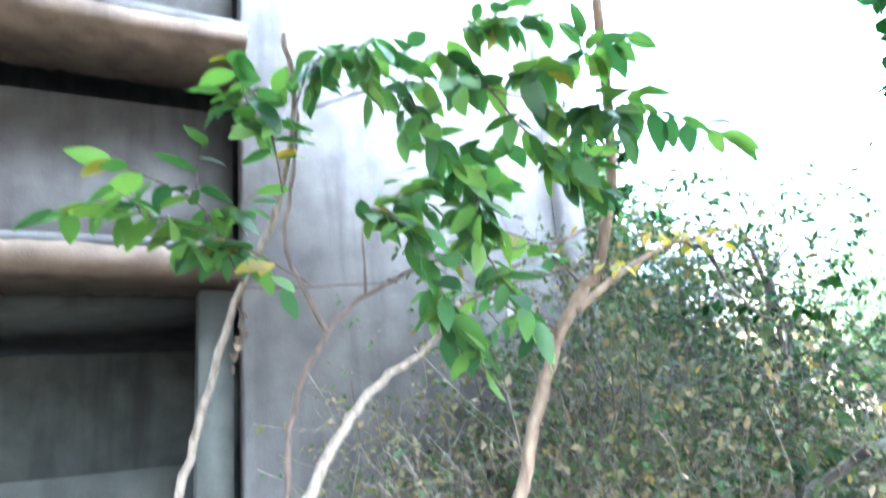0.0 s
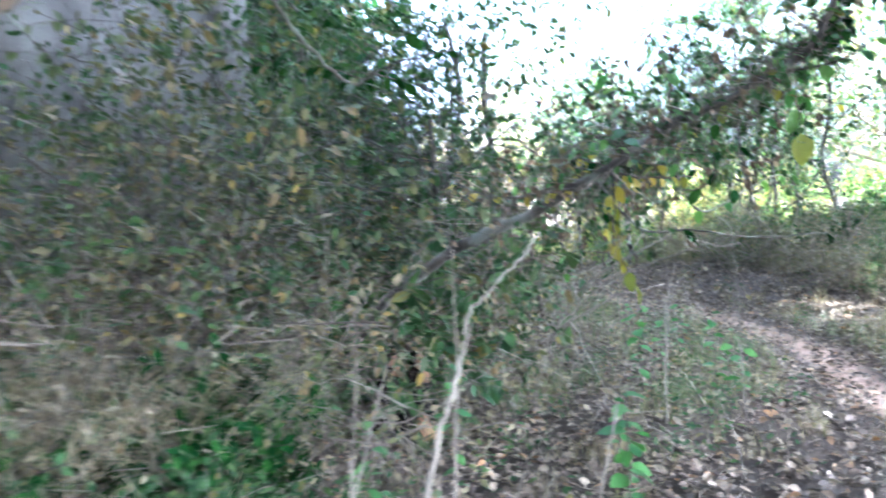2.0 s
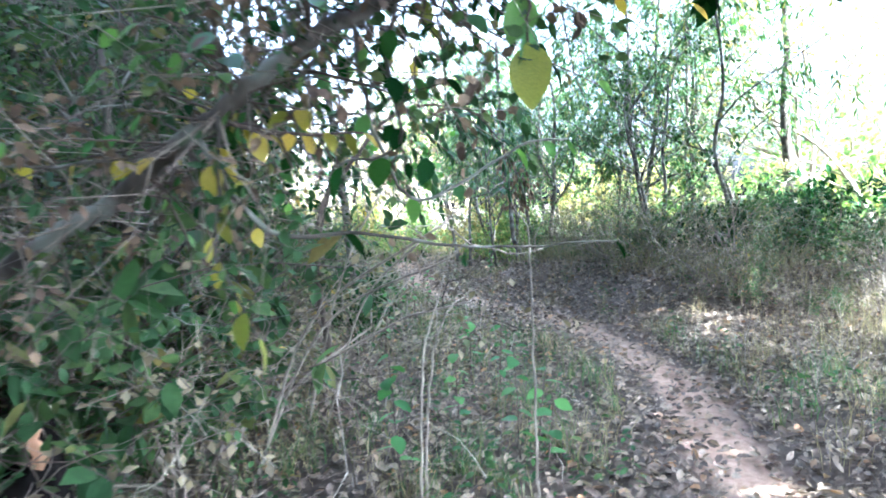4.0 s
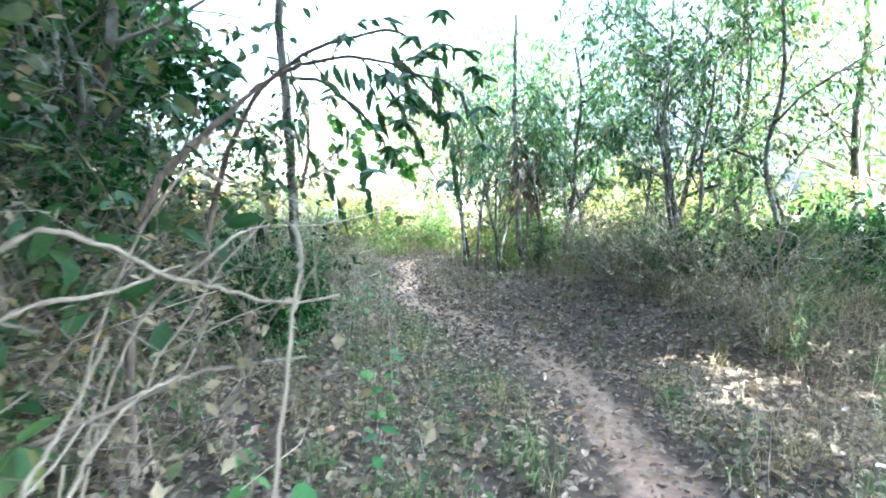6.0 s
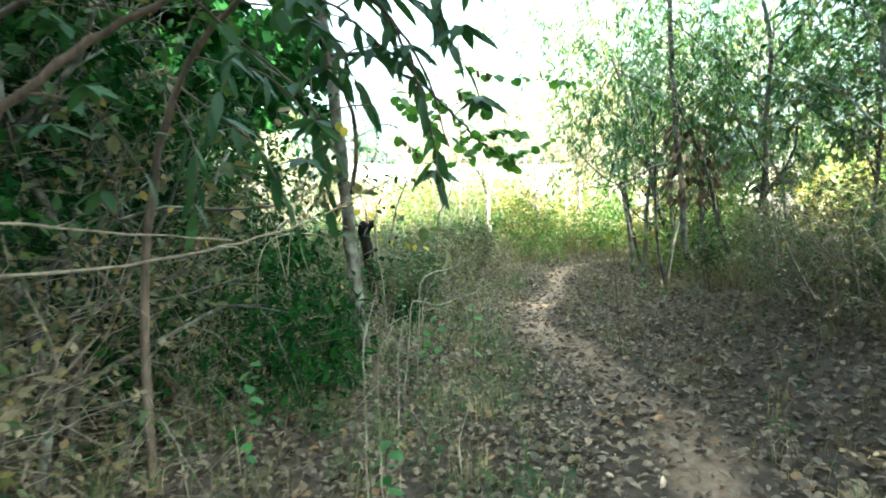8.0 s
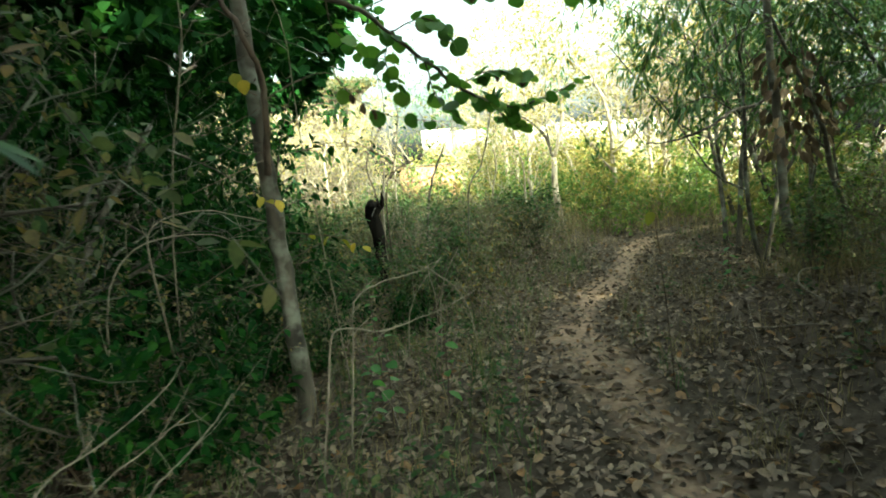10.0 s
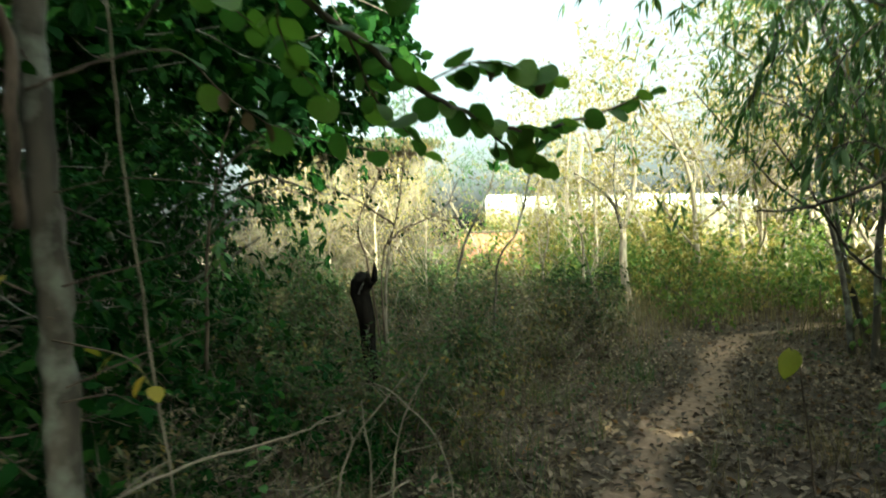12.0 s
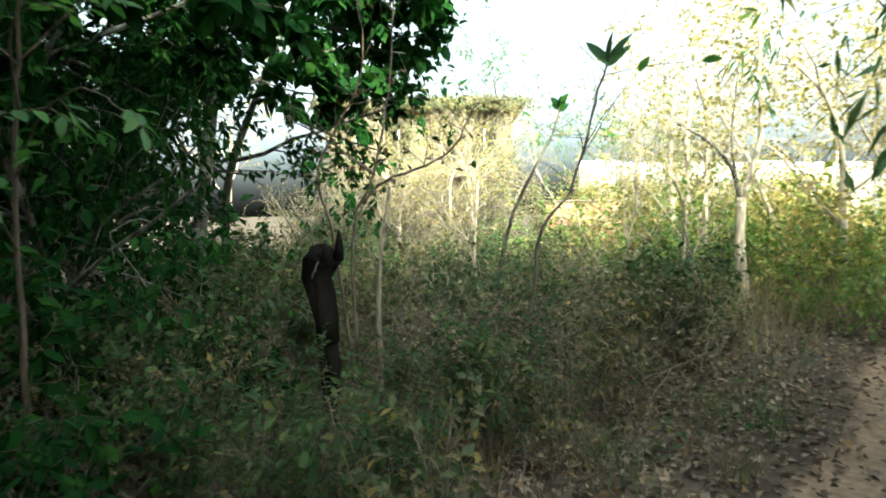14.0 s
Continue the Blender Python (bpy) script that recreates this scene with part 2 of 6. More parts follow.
def smooth_line(pts, steps=4):
    """A rounded line through the points."""
    p = np.asarray(pts, float)
    p = np.vstack([2 * p[0] - p[1], p, 2 * p[-1] - p[-2]])
    out = []
    for i in range(1, len(p) - 2):
        for k in range(steps):
            t = k / steps
            a, b, c, d = p[i - 1], p[i], p[i + 1], p[i + 2]
            out.append(0.5 * (2 * b + (c - a) * t + (2 * a - 5 * b + 4 * c - d) * t * t + (3 * b - a - 3 * c + d) * t ** 3))
    out.append(p[-2])
    return np.array(out)


def tube(geo, pts, r0, r1, sides=5, rng=None, rough=0.0, power=1.0, cap=True):
    p = np.asarray(pts, float)
    n = len(p)
    tan = np.gradient(p, axis=0)
    tan /= np.linalg.norm(tan, axis=1)[:, None] + 1e-9
    ref = np.array((0.31, 0.17, 0.93)) if abs(tan[0][2]) < 0.8 else np.array((0.95, 0.2, 0.1))
    a = np.cross(tan, ref)
    a /= np.linalg.norm(a, axis=1)[:, None] + 1e-9
    b = np.cross(tan, a)
    r = r0 + (r1 - r0) * np.linspace(0, 1, n) ** power
    ang = np.arange(sides) * 2 * math.pi / sides
    rr = np.repeat(r[:, None], sides, 1)
    if rough:
        rr = rr * (1 + rng.uniform(-rough, rough, rr.shape))
    v = p[:, None, :] + rr[..., None] * (np.cos(ang)[None, :, None] * a[:, None, :] + np.sin(ang)[None, :, None] * b[:, None, :])
    i = np.arange(n - 1)[:, None] * sides
    j = np.arange(sides)[None, :]
    k = (j + 1) % sides
    q = np.stack([i + j, i + k, i + sides + k, i + sides + j], -1).reshape(-1, 4)
    t = [(0, s + 1, s) for s in range(1, sides - 1)] + [((n - 1) * sides, (n - 1) * sides + s, (n - 1) * sides + s + 1) for s in range(1, sides - 1)]
    geo.add(v.reshape(-1, 3), q, t if cap else None)


def leaf_template(stations, fold=0.25, droop=0.0, wave=0.0):
    v = [(0, 0, 0)]
    for i, (y, w) in enumerate(stations):
        z = -droop * y * y
        s = wave * (1 if i % 2 else -1)
        v += [(-w, y, z + fold * w + s), (0, y, z), (w, y, z + fold * w - s)]
    v.append((0, 1, -droop))
    k = len(stations)
    t, q = [(0, 2, 1), (0, 3, 2)], []
    for i in range(k - 1):
        a = 1 + 3 * i
        q += [(a, a + 1, a + 4, a + 3), (a + 1, a + 2, a + 5, a + 4)]
    a, e = 1 + 3 * (k - 1), 3 * k + 1
    t += [(a, a + 1, e), (a + 1, a + 2, e)]
    return np.array(v, float), np.array(q, int).reshape(-1, 4), np.array(t, int)


TINY = leaf_template([(0.42, 0.5)], 0.3, 0.15)
SHORT = leaf_template([(0.25, 0.42), (0.6, 0.45)], 0.25, 0.2)
OVAL = leaf_template([(0.15, 0.3), (0.4, 0.5), (0.7, 0.38)], 0.22, 0.2)
CURLED = leaf_template([(0.2, 0.36), (0.55, 0.5), (0.85, 0.25)], 0.75, -0.3, 0.06)
FINE = leaf_template([(0.05, 0.1), (0.16, 0.34), (0.32, 0.49), (0.5, 0.5), (0.68, 0.42), (0.84, 0.25), (0.94, 0.1)], 0.16, 0.22, 0.012)
DISC = leaf_template([(0.03, 0.2), (0.12, 0.4), (0.3, 0.52), (0.5, 0.55), (0.7, 0.49), (0.86, 0.34), (0.96, 0.17)], 0.12, 0.12, 0.015)
LANCE = leaf_template([(0.1, 0.3), (0.3, 0.5), (0.55, 0.48), (0.8, 0.28)], 0.2, 0.35)


def unit(v):
    return v / (np.linalg.norm(v, axis=-1, keepdims=True) + 1e-9)


def frames_of(d, u):
    y = unit(d)
    z = unit(u - (u * y).sum(-1, keepdims=True) * y)
    return np.cross(y, z), y, z


def leaves(geo, template, p, d, u, length, width):
    tv, tq, tt = template
    p, d, u = (np.asarray(a, float).reshape(-1, 3) for a in (p, d, u))
    n = len(p)
    if not n:
        return
    x, y, z = frames_of(d, u)
    length, width = np.broadcast_to(length, n)[:, None, None], np.broadcast_to(width, n)[:, None, None]
    v = p[:, None, :] + x[:, None, :] * tv[None, :, 0:1] * width + y[:, None, :] * tv[None, :, 1:2] * length + z[:, None, :] * tv[None, :, 2:3] * width
    off = np.arange(n)[:, None, None] * len(tv)
    geo.add(v.reshape(-1, 3), (tq[None] + off).reshape(-1, 4) if len(tq) else None, (tt[None] + off).reshape(-1, 3))


def along(line, s):
    """Points and directions at the fractions s of a line."""
    line = np.asarray(line, float)
    f = np.clip(np.asarray(s, float) * (len(line) - 1), 0, len(line) - 1.001)
    i = f.astype(int)
    d = line[i + 1] - line[i]
    return line[i] + d * (f - i)[:, None], unit(d)


# ---- plan: the trail and the lie of the land ----
TRAIL = np.array([(1.0, -2.2), (2.6, -0.2), (4.2, 1.9), (5.6, 3.8), (6.8, 5.6), (7.5, 7.3), (7.75, 9.0), (7.6, 10.5), (7.4, 12.0), (7.75, 13.7), (8.4, 15.3), (8.75, 17.0), (9.3, 18.6), (11.0, 19.8), (14.0, 20.5), (22.0, 21.0)])
WALK = np.array([(-0.3, -0.6), (0.0, 0.0), (0.5, 0.3), (1.3, 0.7), (2.6, 1.5), (4.6, 3.0), (5.3, 3.8), (6.8, 5.9), (7.2, 7.4), (7.4, 9.6), (7.3, 11.2)])


def from_line(line, x, y):
    """Distance from a line, and the side (right of it positive)."""
    x, y = np.asarray(x, float), np.asarray(y, float)
    best, side = np.full(x.shape, 1e9), np.zeros(x.shape)
    for (ax, ay), (bx, by) in zip(line[:-1], line[1:]):
        dx, dy = bx - ax, by - ay
        t = np.clip(((x - ax) * dx + (y - ay) * dy) / (dx * dx + dy * dy), 0, 1)
        ex, ey = x - ax - t * dx, y - ay - t * dy
        d = np.hypot(ex, ey)
        s = np.sign(ex * dy - ey * dx)
        side = np.where(d < best, s, side)
        best = np.minimum(best, d)
    return best, side


def ease(a, b, v):
    t = np.clip((v - a) / (b - a), 0, 1)
    return t * t * (3 - 2 * t)


def land(x, y):
    x, y = np.asarray(x, float), np.asarray(y, float)
    z = -0.3 * ease(0, 6, x * 0.75 + y * 0.66)
    d, s = from_line(TRAIL, x, y)
    bank = ease(0.5, 2.0, d) * (s > 0) * ease(6.2, 8.0, y) * (1 - ease(11.5, 14.0, y)) * (1 - ease(4.5, 8.0, d))
    z = z + 0.42 * bank - 0.03 * (1 - ease(0.15, 0.45, d))
    z = z + (0.035 * np.sin(x * 1.7 + 0.6 * y) * np.sin(y * 1.3 - 0.4 * x) + 0.02 * np.sin(x * 4.1) * np.sin(y * 3.7)) * ease(0.3, 1.0, d)
    return z


def ground_z(x, y):
    return float(land(x, y))


def make_ground():
    def steps(a, b, fine):
        s = [-400, -200, -110, -60, -35, -20] + list(np.arange(a, b, fine * 1.35)) + [b, b + 6, b + 15, b + 35, b + 80, b + 180, 400]
        return np.array(sorted(set(round(float(v), 3) for v in s)))
    xs, ys = steps(-8, 18, 0.12), steps(-8, 30, 0.12)
    gx, gy = np.meshgrid(xs, ys)
    gz = land(gx, gy)
    near = (gx > -8) & (gx < 18) & (gy > -8) & (gy < 30)
    rng = np.random.default_rng(5)
    gz = gz + near * rng.normal(0, 0.006, gx.shape)
    g = Geo()
    nx, ny = len(xs), len(ys)
    i = np.arange(ny - 1)[:, None] * nx + np.arange(nx - 1)[None, :]
    g.add(np.stack([gx, gy, gz], -1).reshape(-1, 3), np.stack([i, i + 1, i + nx + 1, i + nx], -1).reshape(-1, 4))
    me = g.mesh("ground", SOIL, True)
    d, _ = from_line(TRAIL, gx.ravel(), gy.ravel())
    wob = 0.07 * np.sin(gy.ravel() * 2.1) + 0.05 * np.sin(gx.ravel() * 3.3 + gy.ravel())
    worn = 1 - ease(0.05, 0.36, d + wob)
    me.attributes.new("worn", "FLOAT", "POINT").data.foreach_set("value", (worn * (0.58 - 0.13 * ease(7.5, 9.0, gy.ravel()) * (1 - ease(10.8, 12.0, gy.ravel())))).astype(np.float32))
    tagged(new("ground", me), "brown forest soil with a worn pinkish dirt footpath", "ground", kind="structure")


make_ground()


def Geo_box(*d):
    g = Geo()
    box(g, *d)
    return g


# ---- the abandoned concrete building beside the start ----


def near_building():
    """Local x runs along the front, y into the building; its front corner of wall panel and bay is at the origin."""
    b = thing("abandoned_building", -1.62, 5.0, ground_z(-1.6, 5.0) - 0.05, "abandoned grey concrete building with jutting ledges and dark open bays", "building")
    b.rotation_euler = (0, 0, radians(28))
    rng = np.random.default_rng(3)
    g = Geo()
    box(g, 0.0, 3.2, 0.0, 0.3, 0.0, 7.2)
    box(g, 3.2, 3.5, -0.12, 0.4, 0.0, 7.2)
    part("wall_panel", g, CONCRETE, b, "grey cement-plastered wall panel")
    # bay parts take the concrete whose colour carries the shade
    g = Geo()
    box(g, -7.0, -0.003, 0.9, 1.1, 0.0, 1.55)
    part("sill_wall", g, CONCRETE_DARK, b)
    g = Geo()
    box(g, -7.0, -0.003, 0.55, 0.8, 3.13, 4.7)
    part("spandrel", g, CONCRETE, b, "grey upper wall between two ledges")
    g = Geo()
    box(g, -7.0, -0.003, 0.55, 0.8, 5.6, 7.2)
    part("parapet", g, CONCRETE, b)
    for z in (2.93, 4.9):
        g = Geo()
        xs = np.linspace(-7.0, -0.02, 90)
        ring = np.array([(-0.32, 0.0), (-0.335, 0.08), (-0.31, 0.17), (0.54, 0.17), (0.54, 0.0), (-0.05, -0.012)])
        v = np.concatenate([np.stack([np.full(6, x), ring[:, 0] + rng.normal(0, 0.008, 6) + 0.015 * math.sin(x * 3 + z), z + ring[:, 1] + rng.normal(0, 0.006, 6)], -1) for x in xs])
        i, j = np.arange(89)[:, None] * 6, np.arange(6)[None, :]
        k = (j + 1) % 6
        g.add(v, np.stack([i + j, i + k, i + 6 + k, i + 6 + j], -1).reshape(-1, 4), [(0, s, s + 1) for s in range(1, 5)] + [(534, 535 + s, 534 + s) for s in range(1, 5)])
        part("ledge", g, SLAB, b, "brown-stained concrete sunshade ledge with a broken edge")
        g = Geo()
        box(g, -7.0, -0.003, -0.3, -0.16, z + 0.175, z + 0.245, 0.006, rng)
        part("ledge_coping", g, CONCRETE, b, "crumbling white-edged coping")
    # extra slab, added to keep light out of the bay
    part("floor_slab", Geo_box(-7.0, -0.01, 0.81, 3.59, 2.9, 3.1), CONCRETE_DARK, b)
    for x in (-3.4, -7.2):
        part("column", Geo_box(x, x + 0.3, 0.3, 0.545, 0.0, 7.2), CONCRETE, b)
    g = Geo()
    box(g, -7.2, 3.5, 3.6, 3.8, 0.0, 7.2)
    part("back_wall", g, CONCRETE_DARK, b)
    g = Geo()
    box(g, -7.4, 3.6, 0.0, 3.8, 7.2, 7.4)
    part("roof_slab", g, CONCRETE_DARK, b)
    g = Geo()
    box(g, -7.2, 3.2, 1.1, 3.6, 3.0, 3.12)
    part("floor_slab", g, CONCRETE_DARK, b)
    # side walls added to close the bay against light
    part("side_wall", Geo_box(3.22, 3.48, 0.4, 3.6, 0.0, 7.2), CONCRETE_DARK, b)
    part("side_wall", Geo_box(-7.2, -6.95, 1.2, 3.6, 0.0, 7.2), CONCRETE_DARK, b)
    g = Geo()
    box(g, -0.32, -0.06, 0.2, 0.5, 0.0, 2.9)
    part("post", g, CONCRETE_DARK, b, "bluish post at the bay's end, in shade-darkened concrete")


near_building()

# ---- the far ruin, the white wall and the red wall ----


def far_building():
    b = thing("overgrown_ruin", -7.0, 33.2, ground_z(-7, 33.2), "overgrown two-storey ochre ruin with empty windows", "building")
    b.rotation_euler = (0, 0, math.atan2(2.8, 7.1))
    W, H = 7.6, 5.6
    wins = [(0.7 + i * 1.75, z, 0.95, h) for i in range(4) for z, h in ((0.9, 1.3), (3.7, 1.15))]
    xs = sorted({0.0, W, *[w[0] for w in wins], *[w[0] + w[2] for w in wins]})
    zs = sorted({0.0, H, *[w[1] for w in wins], *[w[1] + w[3] for w in wins]})
    for x0, x1 in zip(xs[:-1], xs[1:]):
        if not any(w[0] <= x0 < w[0] + w[2] for w in wins):
            part("pier", Geo_box(x0, x1, 0, 0.25, 0, H), OCHRE, b)
            continue
        for z0, z1 in zip(zs[:-1], zs[1:]):
            if not any(w[1] <= z0 < w[1] + w[3] for w in wins):
                part("spandrel", Geo_box(x0, x1, 0, 0.25, z0, z1), OCHRE, b)
    for w in wins:
        win = part("window", Geo_box(w[0] - 0.06, w[0] + w[2] + 0.06, -0.05, 0.1, w[1] - 0.1, w[1] - 0.003), CONCRETE, b, "empty window opening with a sill")
        part("mullion", Geo_box(w[0] + w[2] / 2 - 0.04, w[0] + w[2] / 2 + 0.04, 0.08, 0.16, w[1], w[1] + w[3]), WHITEWASH, win)
    # walls behind the windows and the floor use the shade-darkened concrete
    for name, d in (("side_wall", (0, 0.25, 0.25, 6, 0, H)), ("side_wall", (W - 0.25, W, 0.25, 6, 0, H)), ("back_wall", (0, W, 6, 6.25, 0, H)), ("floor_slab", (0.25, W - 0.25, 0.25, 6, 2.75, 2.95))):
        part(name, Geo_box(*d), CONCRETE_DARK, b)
    part("roof_slab", Geo_box(-0.4, W + 0.4, -0.7, 6.5, H, H + 0.22), SLAB, b, "dark flat roof slab with an overhang")
    part("sunshade", Geo_box(-0.2, W + 0.2, -0.6, -0.003, 2.85, 2.99), SLAB, b)
    part("pilaster", Geo_box(W / 2 - 0.2, W / 2 + 0.2, -0.12, -0.004, 0, 2.8), OCHRE, b)


far_building()


def creeper(x, y, z, turn, wide, high, seed):
    """A mat of dry climbing stems and leaves hanging over a wall's face."""
    rng = np.random.default_rng(seed)
    ob = thing("wall_creeper", x, y, z, "dry yellow-brown creeper hanging over the ruin", "creeper", "creepers on the ruin")
    ob.rotation_euler = (0, 0, turn)
    stems, blades_of = Geo(), Geo()
    P = []
    for i in range(int(wide * 26)):
        p = np.array((rng.uniform(0, wide), rng.uniform(-0.12, 0.02), high * rng.uniform(0.5, 1.02)))
        pts = [p]
        for k in range(5):
            p = p + np.array((rng.normal(0, 0.16), rng.normal(-0.02, 0.06), -high * rng.uniform(0.04, 0.16)))
            p[1] = min(p[1], 0.03)
            pts.append(p)
        tube(stems, pts, 0.016, 0.005, 3, cap=False)
        P.append(along(pts, rng.uniform(0, 1, 26))[0])
    P = np.concatenate(P) + rng.normal(0, 0.08, (len(P) * 26, 3))
    D = rng.normal(0, 0.6, P.shape) + (0, -0.4, -0.6)
    leaves(blades_of, TINY, P, D, rng.normal(0, 0.6, P.shape) + (0, -1, 0.4), 0.12 * rng.uniform(0.6, 1.3, len(P)), 0.075)
    tagged(part("stem_mat", stems, TWIG_DRY, ob), kind="stuff")
    part("foliage", blades_of, LEAF_OLIVE if seed % 2 else LEAF_STRAW, ob)


RUIN_TURN = math.atan2(2.8, 7.1)
for i, (u, w, z, h) in enumerate(((0.0, 2.4, 0.0, 5.9), (2.2, 1.3, 2.9, 2.9), (3.2, 2.2, 0.0, 3.4), (5.6, 2.2, 0.0, 5.6), (4.2, 1.5, 3.2, 2.6), (-0.4, 8.4, 5.5, 0.5))):
    creeper(-7.0 + u * math.cos(RUIN_TURN) + 0.75 * math.sin(RUIN_TURN), 33.2 + u * math.sin(RUIN_TURN) - 0.75 * math.cos(RUIN_TURN), ground_z(-7, 33.2) + z, RUIN_TURN, w, h, 300 + i)


def white_wall():
    b = thing("boundary_wall", 2.6, 36.9, ground_z(3, 37), "long brown boundary wall with a whitewashed upper band, behind brush", "wall")
    b.rotation_euler = (0, 0, math.atan2(4.2, 10.4))
    x, rng = 0.0, np.random.default_rng(8)
    while x < 13:
        w = rng.uniform(1.5, 2.1)
        part("wall_panel", Geo_box(x, x + w - 0.26, 0, 0.18, 2.603, 3.45 + rng.uniform(-0.1, 0.06)), WHITEWASH, b)
        part("plinth", Geo_box(x, x + w - 0.26, -0.03, 0.2, 0, 2.6), REDWALL if rng.uniform() < 0.3 else OCHRE, b, "stained brown lower wall")
        part("post", Geo_box(x + w - 0.255, x + w - 0.005, -0.06, 0.22, 0, 3.3 + rng.uniform(0, 0.25)), CONCRETE, b)
        x += w


white_wall()
rw = thing("red_wall", 2.2, 32.6, ground_z(2.2, 32.6), "low red-brown plastered wall stub among dry brush", "wall")
rw.rotation_euler = (0, 0, 0.35)
part("wall_panel", Geo_box(0, 2.6, 0, 0.25, 0, 1.75), REDWALL, rw)
part("coping", Geo_box(-0.06, 2.66, -0.05, 0.3, 1.755, 1.85), SLAB, rw)

# ---- growing plants ----


def grow(rng, p, d, length, r, levels, out, kids=(4, 5, 4), spread=0.8, bend=0.22, lift=0.15, taper=0.45, start=0.35, shrink=0.58):
    """Adds (line, r0, r1, level) of a branch and its children; level 0 are the twigs."""
    n = 5 if levels else 2
    pts, d = [np.array(p, float)], np.array(d, float)
    for _ in range(n):
        d = d + rng.normal(0, bend, 3)
        d[2] += lift
        d /= np.linalg.norm(d)
        pts.append(pts[-1] + d * length / n)
    pts = np.array(pts)
    out.append((pts, r, r * taper, levels))
    if levels:
        for k in range(kids[levels - 1]):
            s = start + (1 - start) * (k + rng.uniform(0, 0.9)) / kids[levels - 1]
            q, t = along(pts, [min(s, 0.999)])
            side = unit(np.cross(t[0], rng.normal(0, 1, 3)))
            c = unit(t[0] * (1 - spread * 0.45) + side * spread + np.array((0, 0, 0.1)))
            grow(rng, q[0], c, length * shrink * rng.uniform(0.7, 1.15), r * (1 - s * (1 - taper)) * 0.55, levels - 1, out, kids, spread, bend * 1.15, lift * 0.5, taper, 0.15, shrink)


def dress(rng, out, geo, template, per, length, width, droop=0.3, levels=(0,), near=0.15, jitter=0.5):
    """Leaves along the twigs."""
    P, D, U = [], [], []
    for line, _, _, lv in out:
        if lv not in levels:
            continue
        q, t = along(line, rng.uniform(near, 1.0, per))
        side = unit(np.cross(t, rng.normal(0, 1, t.shape)))
        d = t * 0.5 + side * 0.9 + rng.normal(0, jitter * 0.4, t.shape)
        d[:, 2] -= droop
        u = rng.normal(0, jitter, t.shape)
        u[:, 2] += 1.0
        P.append(q), D.append(d), U.append(u)
    if P:
        P, D, U = np.concatenate(P), np.concatenate(D), np.concatenate(U)
        k = rng.uniform(0.6, 1.25, len(P))
        leaves(geo, template, P, D, U, length * k, width * k)


def plant(name, seed, label, category, group, bark, leaf, height, r, kids, levels, template, per, ll, lw, stems=1, droop=0.3, spread=0.8, lift=0.12, bend=0.2, start=0.35, lean=0.12, trunk_part="trunk", leaf_levels=(0,), shrink=0.58, fan=0.5, twigs=True):
    rng = np.random.default_rng(seed)
    ob = thing(name, 0, 0, 0, label, category, group)
    crown, limbs = Geo(), Geo()
    for s in range(stems):
        a = rng.uniform(0, 6.28)
        k = fan if stems > 1 else lean
        d = np.array((math.cos(a) * k * rng.uniform(0.3, 1), math.sin(a) * k * rng.uniform(0.3, 1), 1.0))
        base = np.array((math.cos(a), math.sin(a), 0)) * (rng.uniform(0, 0.12 * height) if stems > 1 else 0) + np.array((0, 0, -0.08))
        out = []
        grow(rng, base, unit(d), height * rng.uniform(0.75, 1.05), r * rng.uniform(0.7, 1.1), levels, out, kids, spread, bend, lift, start=start, shrink=shrink)
        trunk = Geo()
        for line, r0, r1, lv in out:
            if lv == levels:
                tube(trunk, smooth_line(line, 3) if levels > 2 else line, r0, r1, 7 if levels > 2 else 4, rng, 0.07)
            elif lv or twigs:
                tube(limbs, line, r0, max(r1, 0.002), 4 if lv > 1 else 3, cap=False)
        part(trunk_part, trunk, bark, ob, smooth=True)
        dress(rng, out, crown, template, per, ll, lw, droop, leaf_levels)
    tagged(part("brushwood", limbs, bark, ob), kind="stuff")
    if crown.n:
        part("crown" if category == "tree" else "foliage", crown, leaf, ob)
    return ob


def put(template, x, y, scale, turn, tall=1.0, sink=0.0):
    z = ground_z(x, y) - sink
    m = Matrix.Translation((x, y, z)) @ Matrix.Rotation(turn, 4, "Z")
    c = copy_thing(template, m)
    c.scale = (scale, scale, scale * tall)
    return c


def scatter(rng, templates, spots, first, clear_walk=0.9, clear_trail=0.45):
    """Plants in elliptic patches (x, y, rx, ry, count, smallest, largest)."""
    for cx, cy, rx, ry, count, s0, s1 in spots:
        done, tries = 0, 0
        while done < count and tries < count * 20:
            tries += 1
            a, k = rng.uniform(0, 6.283), math.sqrt(rng.uniform(0, 1))
            x, y = cx + rx * k * math.cos(a), cy + ry * k * math.sin(a)
            if float(from_line(WALK, x, y)[0]) < clear_walk or float(from_line(TRAIL, x, y)[0]) < clear_trail:
                continue
            if any((x - u) ** 2 + (y - v) ** 2 < r * r for u, v, r in GLADES):
                continue
            lx, ly = (x + 1.62) * 0.883 + (y - 5.0) * 0.469, -(x + 1.62) * 0.469 + (y - 5.0) * 0.883
            if -7.3 < lx < 3.7 and -0.35 < ly < 4.0:
                continue
            t = templates[rng.integers(len(templates))]
            sc, tu, ta = rng.uniform(s0, s1), rng.uniform(0, 6.28), rng.uniform(0.85, 1.15)
            if t not in first:
                first.add(t)
                t.location = (x, y, ground_z(x, y))
                t.rotation_euler = (0, 0, tu)
                t.scale = (sc, sc, sc * ta)
            else:
                put(t, x, y, sc, tu, ta)
            done += 1


